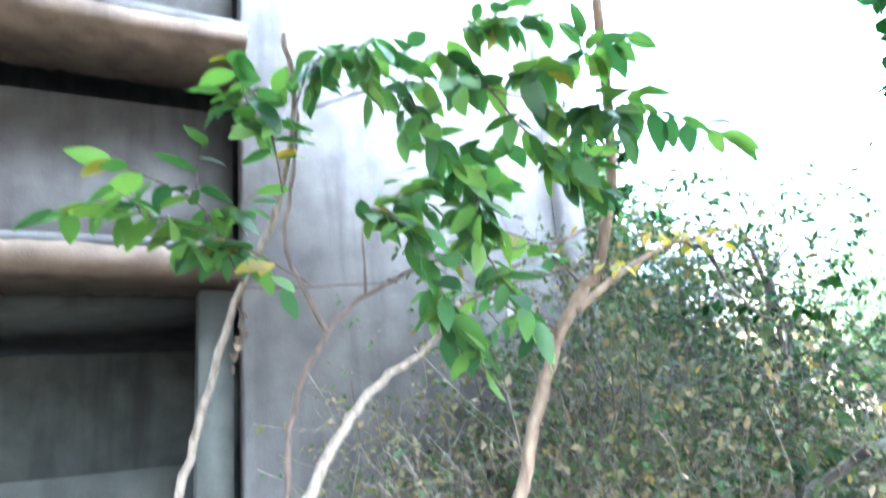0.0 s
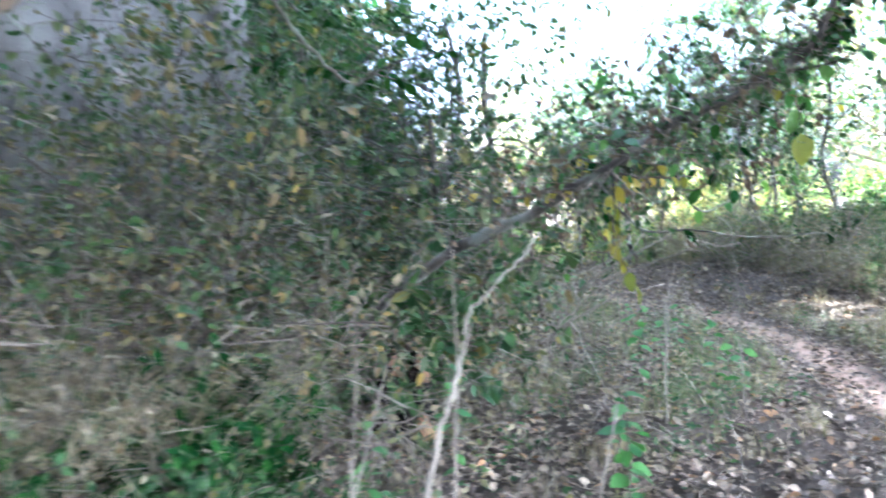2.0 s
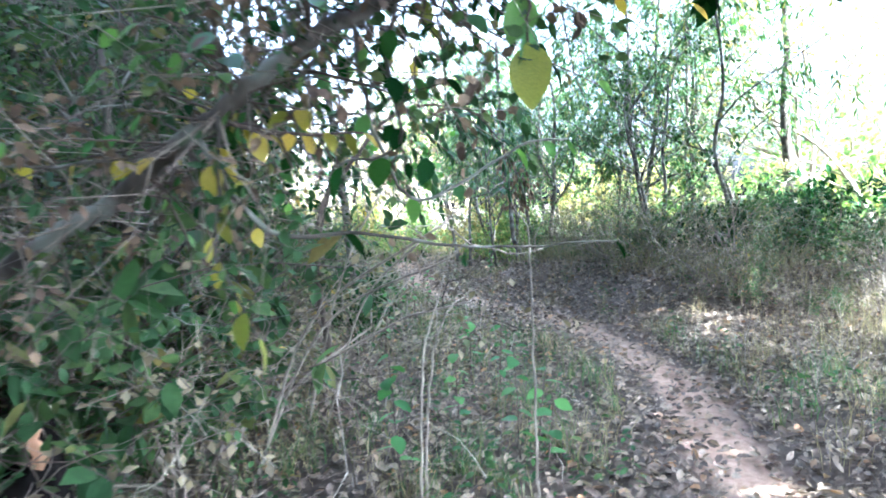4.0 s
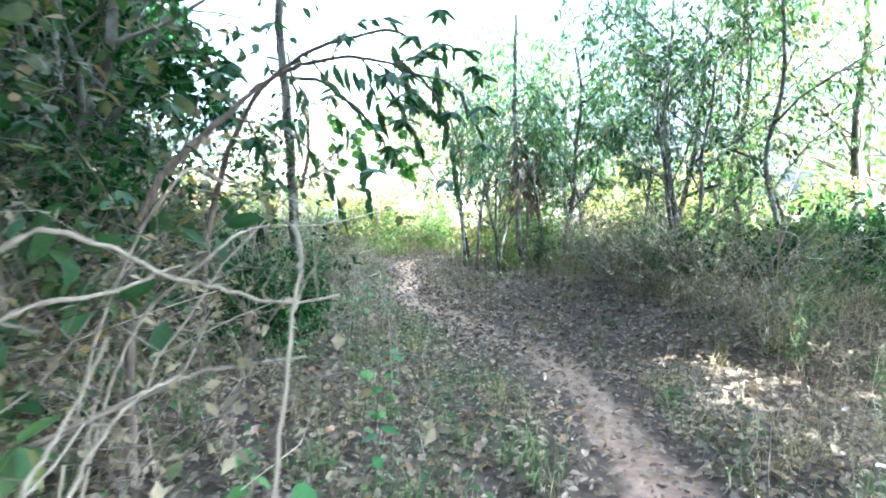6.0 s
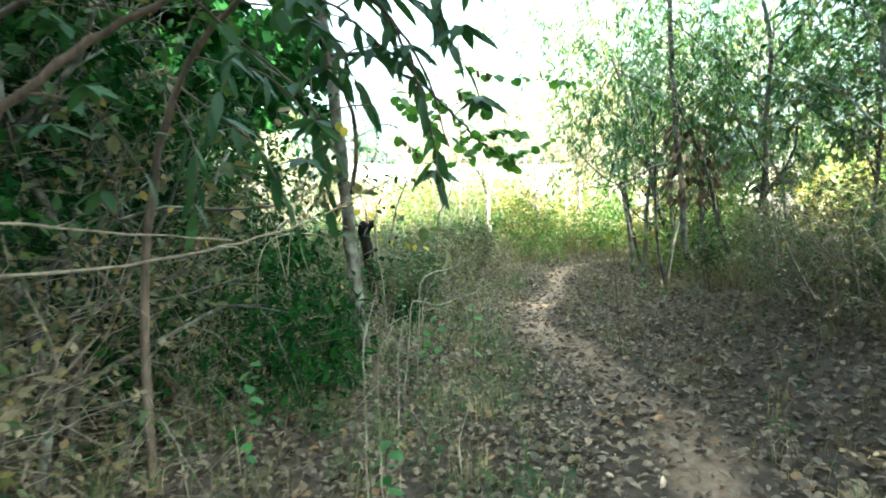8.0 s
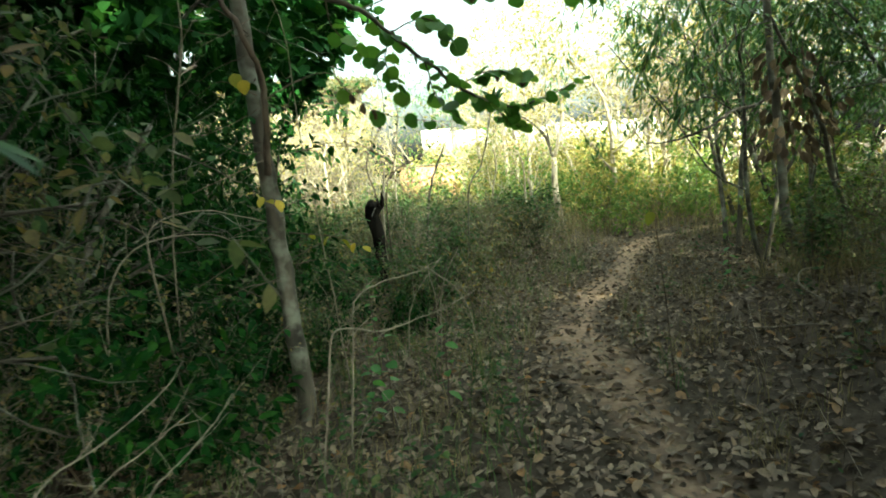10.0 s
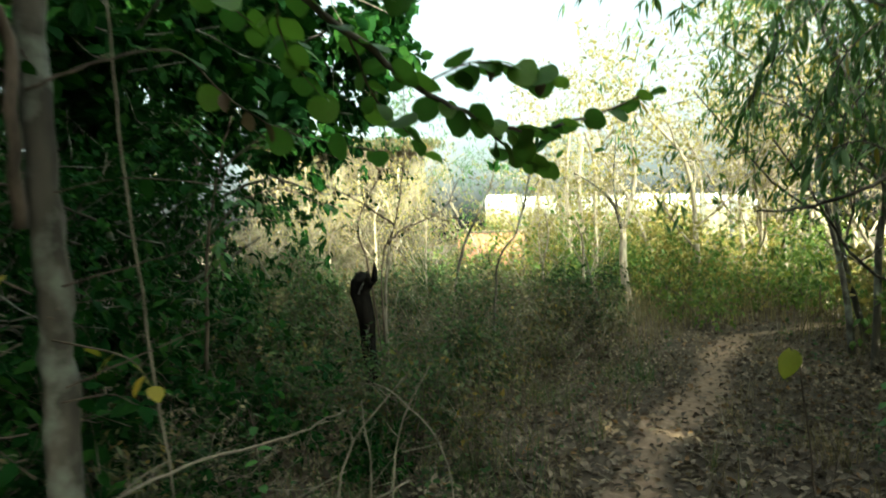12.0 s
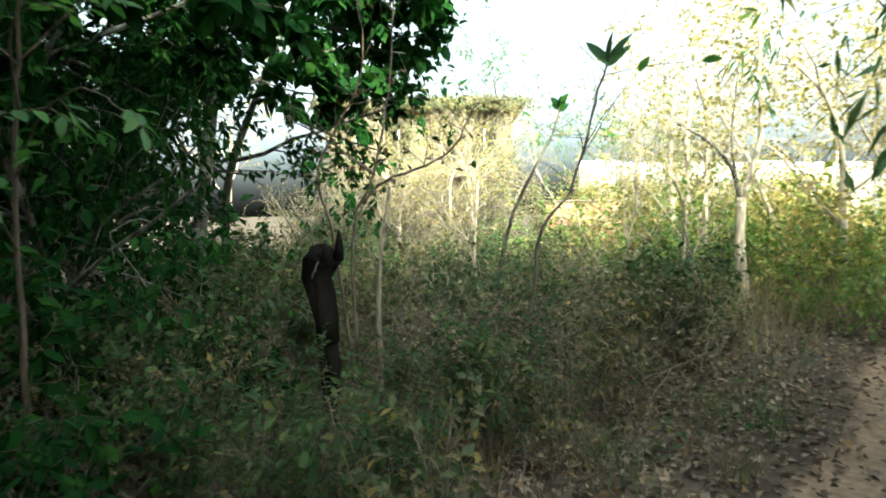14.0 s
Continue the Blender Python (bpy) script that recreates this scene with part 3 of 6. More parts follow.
USED = set()
GLADES = ((2.35, 4.75, 1.1), (2.1, 3.1, 0.9), (4.7, 8.0, 1.0), (4.5, 6.0, 1.35), (5.1, 6.9, 1.0), (5.9, 5.6, 0.9), (2.36, 5.2, 0.5), (2.0, 4.5, 0.85), (2.1, 3.6, 0.85), (3.3, 3.3, 1.1), (3.9, 4.4, 1.0), (5.0, 5.2, 0.8), (5.5, 13.35, 0.25), (6.3, 11.4, 0.8), (5.6, 10.1, 0.5), (6.2, 9.0, 0.8), (5.9, 7.8, 0.8), (6.0, 6.8, 0.7), (9.62, 12.9, 0.4))
RNG = np.random.default_rng(11)

# dry thicket bushes: bare pale twigs with a few small curled leaves
THICKET = [plant("dry_bush", 20 + i, "tangled dry bush of grey-brown twigs with sparse withered leaves", "bush", "dry thicket bushes", TWIG_DRY, LEAF_STRAW if i == 0 else LEAF_DEEP if i == 2 else LEAF_OLIVE,
                 1.25, 0.011, (5, 6, 4), 2, TINY, 5, 0.043, 0.024, stems=7, spread=0.75, lift=0.04, bend=0.3, start=0.2, trunk_part="stem", fan=0.7) for i in range(4)]
# low green bushes, their leaf colours darkened for shade
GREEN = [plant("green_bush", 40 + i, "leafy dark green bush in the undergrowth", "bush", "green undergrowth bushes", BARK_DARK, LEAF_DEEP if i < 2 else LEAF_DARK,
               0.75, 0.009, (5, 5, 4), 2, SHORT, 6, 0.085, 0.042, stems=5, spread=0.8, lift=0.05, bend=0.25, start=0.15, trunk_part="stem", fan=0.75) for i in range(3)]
# upright weeds of the clearing
WEEDS = [plant("tall_weed", 60 + i, "tall thin weeds with small drying green leaves", "weed", "weeds of the clearing", TWIG_DRY if i == 1 else BARK_DARK, LEAF_OLIVE if i == 1 else LEAF_DEEP,
               0.95, 0.006, (9, 4, 4), 1, TINY, 7, 0.07, 0.032, stems=8, spread=0.55, lift=0.1, bend=0.12, start=0.25, trunk_part="stem", fan=0.25, shrink=0.3) for i in range(3)]
# narrow-leaved young trees
NARROW = [plant("narrow_leaved_tree", 80 + i, "young slender tree with hanging narrow green leaves", "tree", "narrow-leaved young trees", BARK, LEAF_NARROW,
                3.6, 0.045, (6, 6, 5), 3, TINY, 9, 0.15, 0.03, droop=1.0, spread=0.85, lift=0.1, bend=0.16, start=0.3, twigs=False) for i in range(3)]
# dense dark trees, the wood's shade put into their leaf colour
DARK = [plant("dark_leaved_tree", 100 + i, "dense forest tree with dark leaves, darkened further for the wood's shade", "tree", "dark forest trees", BARK, LEAF_DARK,
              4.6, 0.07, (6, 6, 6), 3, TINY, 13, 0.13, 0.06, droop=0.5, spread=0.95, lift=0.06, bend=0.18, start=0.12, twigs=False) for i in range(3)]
# half-bare trees of the sunny edge
BARE = [plant("half_bare_tree", 120 + i, "pale half-bare tree with thin yellow-green foliage", "tree", "half-bare trees of the clearing", BARK_PALE, LEAF_SUNNY,
              4.2, 0.05, (7, 6, 5), 3, TINY, 6, 0.075, 0.045, droop=0.3, spread=0.7, lift=0.12, bend=0.16, start=0.25) for i in range(3)]
# yellow-green sunny bushes, sunlight put into their leaf colours
SUNNY = [plant("sunny_bush", 140 + i, "yellow-green bush at the clearing's edge", "bush", "sunny bushes", TWIG_DRY, LEAF_SUNNY if i else LEAF_LIGHT,
               1.2, 0.011, (6, 5, 4), 2, TINY, 7, 0.095, 0.055, stems=5, spread=0.8, lift=0.05, bend=0.22, start=0.15, trunk_part="stem", fan=0.6, twigs=False) for i in range(2)]

SPARSE = [plant("sparse_leaved_tree", 180 + i, "small tangled tree with sparse olive leaves against the sky", "tree", "sparse small trees", BARK, LEAF_DEEP if i else LEAF_OLIVE,
                3.3, 0.04, (6, 7, 6), 3, SHORT, 4, 0.08, 0.045, droop=0.5, spread=0.85, lift=0.06, bend=0.22, start=0.2) for i in range(3)]
scatter(RNG, SPARSE, [(3.0, 8.2, 1.6, 0.8, 8, 1.05, 1.45), (3.3, 6.3, 0.7, 0.8, 3, 0.8, 1.1), (0.7, 4.65, 0.45, 0.25, 4, 0.7, 0.85), (1.5, 5.3, 0.4, 0.3, 2, 0.75, 0.95), (2.0, 6.6, 0.8, 0.5, 3, 0.8, 1.1), (4.2, 9.6, 0.6, 0.8, 2, 0.4, 0.55), (11.4, 10.5, 1.0, 1.6, 3, 0.8, 1.1)], USED, 1.4, 1.3)
scatter(RNG, THICKET, [
    (1.2, 5.1, 1.8, 0.9, 13, 1.2, 1.7), (0.9, 3.9, 0.9, 0.4, 5, 0.9, 1.2), (3.2, 7.2, 2.2, 1.5, 13, 1.2, 1.7), (0.2, 4.2, 1.2, 0.5, 6, 0.7, 0.95),
    (10.6, 9.0, 1.5, 3.0, 17, 0.7, 1.1), (4.7, 9.0, 0.5, 1.2, 6, 0.5, 0.8), (9.9, 12.2, 0.8, 1.3, 3, 0.7, 1.0), (12.5, 6.5, 2.2, 1.8, 8, 0.7, 1.1),
    (5.2, 12.4, 1.2, 1.5, 3, 0.5, 0.8), (6.0, 15.6, 1.3, 1.4, 7, 0.7, 1.0), (-2.5, 30.6, 4.5, 1.5, 16, 1.7, 2.6), (1.0, 25.5, 3.0, 3.0, 10, 1.0, 1.6)], USED)
scatter(RNG, GREEN, [
    (-0.9, 3.6, 1.4, 0.8, 11, 0.6, 1.0), (0.9, 3.1, 0.7, 0.5, 4, 0.5, 0.7), (2.4, 6.6, 1.3, 0.7, 6, 1.4, 2.1),
    (11.4, 7.8, 1.2, 2.4, 8, 0.8, 1.4), (14.0, 8.0, 2.0, 3.0, 10, 1.2, 2.2)], USED)
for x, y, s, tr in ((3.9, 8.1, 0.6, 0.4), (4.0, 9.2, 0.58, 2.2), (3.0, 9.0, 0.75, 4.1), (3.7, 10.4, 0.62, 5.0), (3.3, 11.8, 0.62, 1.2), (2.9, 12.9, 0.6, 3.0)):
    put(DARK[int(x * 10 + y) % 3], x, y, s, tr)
scatter(RNG, GREEN[1:], [(1.7, 5.7, 0.5, 0.3, 3, 1.6, 2.2), (2.2, 6.2, 0.8, 0.4, 3, 1.8, 2.4)], USED, 0.9, 0.4)
scatter(RNG, GREEN[2:], [(0.8, 4.2, 0.6, 0.5, 5, 0.9, 1.2), (4.9, 10.8, 0.4, 1.0, 4, 0.7, 1.0), (1.35, 3.7, 0.35, 0.6, 5, 0.6, 0.9)], USED, 0.9, 0.4)
for x, y, s, tr in ((1.62, 3.3, 0.45, 0.5), (1.45, 4.3, 0.55, 3.3), (0.35, 3.0, 0.6, 1.0), (0.66, 3.2, 0.7, 2.1), (0.95, 3.0, 0.55, 5.1), (1.12, 3.45, 0.7, 4.0), (1.3, 3.1, 0.5, 0.2), (0.8, 3.65, 0.75, 3.0), (0.05, 3.3, 0.7, 1.7)):
    put(GREEN[int(x * 100) % 3], x, y, s, tr)
scatter(RNG, GREEN[2:], [
    (4.5, 8.7, 1.0, 1.6, 9, 0.7, 1.3), (4.0, 11.6, 1.2, 2.4, 16, 0.9, 1.7), (5.5, 11.8, 0.7, 0.7, 3, 0.5, 0.7)], USED)
scatter(RNG, WEEDS, [
    (5.6, 17.5, 2.6, 3.0, 52, 0.8, 1.2), (6.2, 13.8, 0.8, 1.4, 14, 0.6, 0.9), (4.6, 13.4, 0.8, 1.0, 8, 0.7, 1.0), (5.6, 13.0, 0.6, 0.7, 7, 0.5, 0.75), (6.6, 16.5, 1.0, 1.5, 10, 0.8, 1.2), (3.6, 16.5, 1.6, 3.0, 16, 0.8, 1.3), (5.2, 10.9, 0.6, 0.8, 4, 0.5, 0.7),
    (9.8, 8.5, 1.1, 2.4, 9, 0.4, 0.7), (2.0, 22.0, 4.5, 4.0, 24, 1.0, 1.5), (10.3, 11.4, 1.0, 2.0, 8, 0.6, 0.9)], USED)
scatter(RNG, NARROW, [
    (10.2, 13.6, 0.7, 1.4, 4, 0.75, 1.0), (10.8, 16.6, 1.0, 2.0, 6, 0.9, 1.2), (12.5, 11.0, 1.4, 2.2, 3, 1.0, 1.3), (14.5, 14.5, 2.5, 2.5, 6, 1.0, 1.5)], USED, 1.6, 1.4)
# taller ones behind the bank, their leaves hanging over the trail's right side
TALL_NARROW = [plant("tall_narrow_leaved_tree", 90 + i, "tall slender tree with curtains of hanging narrow green leaves", "tree", "narrow-leaved tall trees", BARK, LEAF_NARROW,
                     6.6, 0.07, (6, 7, 7), 3, LANCE, 11, 0.17, 0.03, droop=1.1, spread=0.8, lift=0.08, bend=0.14, start=0.28, shrink=0.42) for i in range(2)]
for i, (x, y, s, tr) in enumerate(((11.5, 10.9, 0.9, 0.4), (10.9, 13.6, 0.8, 2.1), (12.9, 13.4, 1.0, 3.7), (12.6, 16.4, 0.9, 5.0))):
    if i < 2:
        TALL_NARROW[i].location, TALL_NARROW[i].rotation_euler, TALL_NARROW[i].scale = (x, y, ground_z(x, y)), (0, 0, tr), (s, s, s)
    else:
        put(TALL_NARROW[i % 2], x, y, s, tr)
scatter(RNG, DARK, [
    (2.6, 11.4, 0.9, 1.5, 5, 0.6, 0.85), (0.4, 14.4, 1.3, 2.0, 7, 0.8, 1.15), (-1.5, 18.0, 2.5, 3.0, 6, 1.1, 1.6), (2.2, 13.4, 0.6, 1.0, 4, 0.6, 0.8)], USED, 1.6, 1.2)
scatter(RNG, BARE, [
    (9.6, 24.0, 2.6, 3.0, 9, 0.9, 1.5), (5.0, 27.0, 3.0, 2.5, 5, 0.7, 1.1), (14.0, 24.0, 3.0, 3.5, 9, 1.1, 1.8), (5.9, 18.5, 1.2, 1.6, 3, 0.45, 0.6), (16.5, 10.5, 2.0, 2.5, 5, 1.0, 1.5), (-1.5, 29.0, 2.6, 2.0, 6, 0.7, 1.1)], USED, 1.6, 1.2)
scatter(RNG, SUNNY, [
    (10.5, 21.0, 2.4, 1.6, 12, 0.8, 1.3), (8.0, 24.0, 3.0, 2.5, 12, 0.8, 1.3), (6.0, 26.5, 2.5, 3.0, 9, 0.9, 1.4), (12.0, 17.5, 1.2, 1.5, 5, 0.9, 1.3), (8.0, 34.6, 5.0, 1.4, 20, 1.4, 2.0), (13.0, 38.0, 3.5, 1.2, 10, 1.5, 2.2), (18.0, 16.0, 3.0, 8.0, 18, 1.5, 2.5), (20.0, 5.0, 4.0, 5.0, 10, 1.5, 2.5)], USED)

scatter(RNG, SUNNY[:1], [(11.0, 15.2, 0.7, 1.5, 6, 0.8, 1.2)], USED)

# tall trees, mostly unseen, added so wide crowns close over and shade the trail
TALL = [plant("tall_canopy_tree", 160 + i, "tall forest tree with a wide dark leafy crown, added to shade the trail", "tree", "canopy trees", BARK, LEAF_DARK,
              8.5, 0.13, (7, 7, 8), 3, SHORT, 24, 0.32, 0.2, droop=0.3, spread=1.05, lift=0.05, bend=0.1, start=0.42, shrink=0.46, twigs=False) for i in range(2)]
# those behind the start also keep sun off the building front
for i, (x, y, s, tr) in enumerate(((-0.6, 10.6, 1.0, 0.3), (0.2, 14.6, 0.95, 2.0), (9.6, 1.0, 1.0, 1.1), (3.6, -4.2, 1.6, 2.7),
                                   (0.4, -4.4, 1.6, 0.9), (-3.0, -2.6, 1.4, 2.2), (12.8, 1.0, 1.1, 0.5), (6.2, -7.0, 1.2, 3.1), (0.8, -8.0, 1.2, 4.4),
                                   (-1.0, 12.5, 1.0, 1.5), (1.2, 17.0, 0.9, 5.6), (1.8, -3.4, 1.3, 1.0), (-1.4, -3.6, 1.3, 2.5), (8.9, 0.3, 0.95, 0.2), (4.6, -1.8, 1.15, 3.6), (15.6, 3.0, 0.9, 2.6), (13.9, 2.7, 0.95, 0.9), (11.4, 2.9, 0.9, 1.7), (8.2, -1.0, 1.0, 2.9), (3.4, -7.0, 1.1, 2.2), (-3.5, -5.5, 1.1, 0.1),
                                   (2.1, 11.2, 0.6, 2.4), (0.9, 14.0, 0.7, 4.0), (1.6, 10.0, 0.6, 1.6), (-2.6, 0.5, 1.25, 2.0), (13.6, 4.9, 1.1, 3.3), (12.0, 6.6, 1.12, 1.2), (-4.5, 1.6, 1.3, 0.6))):
    t = TALL[i % 2]
    if i < 2:
        t.location, t.rotation_euler, t.scale = (x, y, ground_z(x, y)), (0, 0, tr), (s, s, s)
    else:
        put(t, x, y, s, tr)
# the wood's far edge
for i in range(44):
    a = i * 0.143
    rad = 34 + 9 * math.sin(i * 2.3)
    x, y = 5 + rad * math.cos(a - 1.5), 10 + rad * math.sin(a - 1.5)
    put((BARE + NARROW)[i % 6], x, y, 2.0 + 0.6 * math.sin(i * 1.7), i * 1.3)

# ---- single plants beside the trail ----


def leaf_meshes(name, template, material):
    """Three slightly different blades of unit length and width."""
    out = []
    for k in range(3):
        rng = np.random.default_rng(k + 7)
        v, q, t = template
        v = v.copy()
        v[:, 0] *= rng.uniform(0.9, 1.1)
        v[:, 0] += 0.1 * (k - 1) * v[:, 1] ** 2
        v[:, 2] += rng.normal(0, 0.02, len(v)) - 0.2 * k * v[:, 1] ** 2 * 0.5
        g = Geo()
        g.add(v, q, t)
        out.append(g.mesh(name, material, True))
    return out


M_BROAD = leaf_meshes("broad_leaf", FINE, LEAF_BROAD)
M_ROUND = leaf_meshes("round_leaf", DISC, LEAF_ROUND)
M_LONG = leaf_meshes("long_leaf", LANCE, LEAF_MANGO)
M_YELLOW = leaf_meshes("yellow_leaf", FINE, LEAF_YELLOW)
M_SEED = leaf_meshes("fresh_leaf", FINE, LEAF_SEED)
M_DEAD = leaf_meshes("dead_leaf", CURLED, LEAF_DEAD)
M_DARKL = leaf_meshes("shade_dark_leaf", FINE, LEAF_DARK)


def one_leaf(ob, meshes, p, d, u, length, width, rng):
    x, y, z = (Vector(a[0]) for a in frames_of(np.array([d], float), np.array([u], float)))
    m = Matrix((x * width, y * length, z * width)).transposed().to_4x4()
    m.translation = Vector(p) - ob.location
    leaf = new("leaf", meshes[rng.integers(len(meshes))])
    leaf.parent = ob
    leaf.matrix_local = m
    return leaf


def twig_leaves(ob, rng, line, count, meshes, length, width, droop=0.4, near=0.2, forward=0.5, spread=0.9):
    s = np.linspace(near, 0.995, count)
    q, t = along(line, s)
    for i in range(count):
        side = np.cross(t[i], (0, 0, 1.0))
        side = unit(side) * (1 if i % 2 else -1)
        d = t[i] * forward + side * spread * rng.uniform(0.5, 1.1) + rng.normal(0, 0.25, 3)
        if i == count - 1:
            d = t[i] + rng.normal(0, 0.15, 3)
        d[2] -= droop * rng.uniform(0.4, 1.4)
        u = np.array((0, 0, 1.0)) + rng.normal(0, 0.35, 3)
        k = rng.uniform(0.7, 1.15)
        one_leaf(ob, meshes, q[i] + rng.normal(0, 0.004, 3), d, u, length * k, width * k, rng)


def stem(ob, rng, pts, r0, r1, material, name="stem", sides=7, knobs=0.06, label=""):
    """A rounded stem in world places under the thing ob."""
    line = smooth_line(pts, 6)
    line = line + np.vstack([np.zeros(3), rng.normal(0, min(r0, 0.012) * 0.35, (len(line) - 2, 3)), np.zeros(3)])
    g = Geo()
    tube(g, line - np.array(ob.location), r0, r1, sides, rng, knobs)
    part(name, g, material, ob, label, True)
    return line


def at_ground(name, x, y, label, category, group=""):
    return thing(name, x, y, ground_z(x, y) - 0.02, label, category, group)


# large-leaved sapling in front of the building
rng = np.random.default_rng(31)
sap = at_ground("broad_leaved_sapling", -0.68, 1.95, "sapling with large glossy green leaves before the grey building", "sapling")
stem(sap, rng, [(-0.68, 1.95, -0.02), (-0.66, 1.96, 0.5), (-0.60, 2.01, 1.05), (-0.47, 2.16, 1.38), (-0.39, 2.23, 1.53), (-0.26, 2.31, 1.68), (-0.1, 2.36, 1.78), (0.04, 2.36, 1.94)], 0.026, 0.011, BARK_STEM, "trunk")
stem(sap, rng, [(-0.55, 2.06, 1.2), (-0.57, 2.25, 1.6), (-0.45, 2.33, 1.87), (-0.31, 2.36, 2.0), (-0.08, 2.44, 2.11), (0.16, 2.52, 2.18), (0.45, 2.56, 2.19), (0.75, 2.63, 2.3)], 0.012, 0.004, BARK_DARK, "branch", 6)
stem(sap, rng, [(0.04, 2.36, 1.94), (0.28, 2.44, 2.02), (0.5, 2.53, 2.07), (0.73, 2.62, 2.11)], 0.009, 0.003, BARK_DARK, "branch", 6)
stem(sap, rng, [(-0.45, 2.33, 1.87), (-0.6, 2.36, 2.2), (-0.57, 2.36, 2.5), (-0.53, 2.33, 2.78)], 0.011, 0.006, BARK_DARK, "branch", 6)
for pts, c in (([(-0.76, 2.32, 2.09), (-0.83, 2.27, 2.26), (-0.9, 2.18, 2.39), (-1.15, 2.1, 2.52)], 8), ([(-0.5, 2.3, 2.05), (-0.72, 2.27, 2.2), (-0.91, 2.15, 2.28), (-1.17, 2.04, 2.33)], 8),
               ([(-0.62, 2.39, 2.46), (-0.64, 2.24, 2.74), (-0.74, 2.09, 2.89)], 8), ([(-0.55, 2.33, 2.8), (-0.42, 2.19, 2.91), (-0.23, 2.1, 2.88), (-0.22, 2.1, 2.69)], 10),
               ([(-0.5, 2.32, 2.78), (-0.12, 2.22, 2.8), (0.2, 2.14, 2.73), (0.54, 2.12, 2.78), (0.76, 2.11, 2.85)], 17), ([(0.19, 2.16, 2.72), (0.53, 2.18, 2.6), (0.76, 2.18, 2.58), (1.11, 2.22, 2.45)], 12),
               ([(-0.31, 2.36, 2.0), (-0.28, 2.3, 2.3), (-0.13, 2.23, 2.22), (-0.01, 2.26, 1.94), (0.11, 2.33, 1.69)], 14), ([(-0.12, 2.22, 2.8), (-0.01, 2.18, 2.57), (0.12, 2.25, 2.35), (0.21, 2.29, 2.2)], 11),
               ([(-0.1, 2.25, 2.81), (0.12, 2.18, 2.97), (0.33, 2.08, 2.93), (0.54, 2.08, 2.93)], 9), ([(0.2, 2.14, 2.73), (0.37, 2.2, 2.51), (0.48, 2.24, 2.38), (0.6, 2.26, 2.31)], 10),
               ([(0.16, 2.52, 2.18), (0.2, 2.4, 2.05), (0.3, 2.35, 1.85)], 7), ([(-0.3, 2.36, 2.3), (-0.1, 2.4, 2.45), (0.15, 2.45, 2.5)], 8)):
    line = stem(sap, rng, pts, 0.005, 0.002, BARK_DARK, "twig", 5)
    twig_leaves(sap, rng, line, int(c * 2.1), M_BROAD, 0.17, 0.072, 0.5)
    for k in range(5):
        q, _ = along(line, [rng.uniform(0.2, 0.9)])
        e = unit(rng.normal(0, 1, 3) + np.array((0, 0.1, -0.2))) * rng.uniform(0.12, 0.28)
        sub = stem(sap, rng, [q[0], q[0] + e * 0.5 + rng.normal(0, 0.01, 3), q[0] + e], 0.003, 0.0015, BARK_DARK, "twig", 4)
        twig_leaves(sap, rng, sub, 5, M_BROAD, 0.15, 0.066, 0.5)
    if c % 4 == 0:
        twig_leaves(sap, rng, line, 2, M_YELLOW, 0.12, 0.06, 0.7)

rng = np.random.default_rng(32)
pole = at_ground("leaning_bare_stem", -1.42, 2.86, "thin pale bare stem leaning across the building front", "sapling")
stem(pole, rng, [(-1.42, 2.86, -0.04), (-1.36, 2.9, 0.7), (-1.23, 2.9, 1.32), (-1.08, 2.83, 1.76), (-0.91, 2.76, 2.18), (-0.72, 2.63, 2.46), (-0.57, 2.42, 2.83), (-0.56, 2.24, 3.09)], 0.024, 0.012, BARK_STEM, "trunk")
l1 = stem(pole, rng, [(-0.91, 2.76, 2.18), (-0.6, 2.7, 2.14), (-0.2, 2.6, 2.1)], 0.006, 0.003, BARK_DARK, "twig", 5)
l2 = stem(pole, rng, [(-0.93, 2.77, 2.12), (-0.9, 2.72, 1.98), (-0.93, 2.7, 1.84)], 0.004, 0.002, BARK_DARK, "twig", 5)
twig_leaves(pole, rng, l2, 7, M_DEAD, 0.05, 0.04, 0.8)

# leaning tan tree
rng = np.random.default_rng(33)
lean = at_ground("leaning_tree", -0.06, 3.56, "slender tan-barked leaning tree with yellowing leaves", "tree")
stem(lean, rng, [(-0.06, 3.56, -0.08), (0.05, 3.5, 0.5), (0.14, 3.44, 0.9), (0.27, 3.35, 1.18), (0.36, 3.28, 1.48), (0.45, 3.15, 1.73), (0.53, 3.08, 1.91), (0.64, 3.0, 2.07), (0.73, 2.93, 2.19), (0.85, 2.85, 2.7), (0.88, 2.8, 3.4), (1.0, 2.8, 4.2)], 0.037, 0.024, BARK_LEAN, "trunk", 9)
lb = stem(lean, rng, [(0.6, 3.02, 1.97), (0.79, 3.06, 2.11), (0.99, 3.12, 2.22), (1.21, 3.16, 2.3), (1.51, 3.19, 2.35)], 0.02, 0.01, BARK_LEAN, "branch")
lb2 = stem(lean, rng, [(1.21, 3.16, 2.3), (1.44, 3.41, 2.28), (1.63, 3.67, 2.13), (1.87, 3.81, 1.95), (2.08, 3.86, 2.05), (2.44, 3.87, 2.14)], 0.013, 0.005, BARK, "branch")
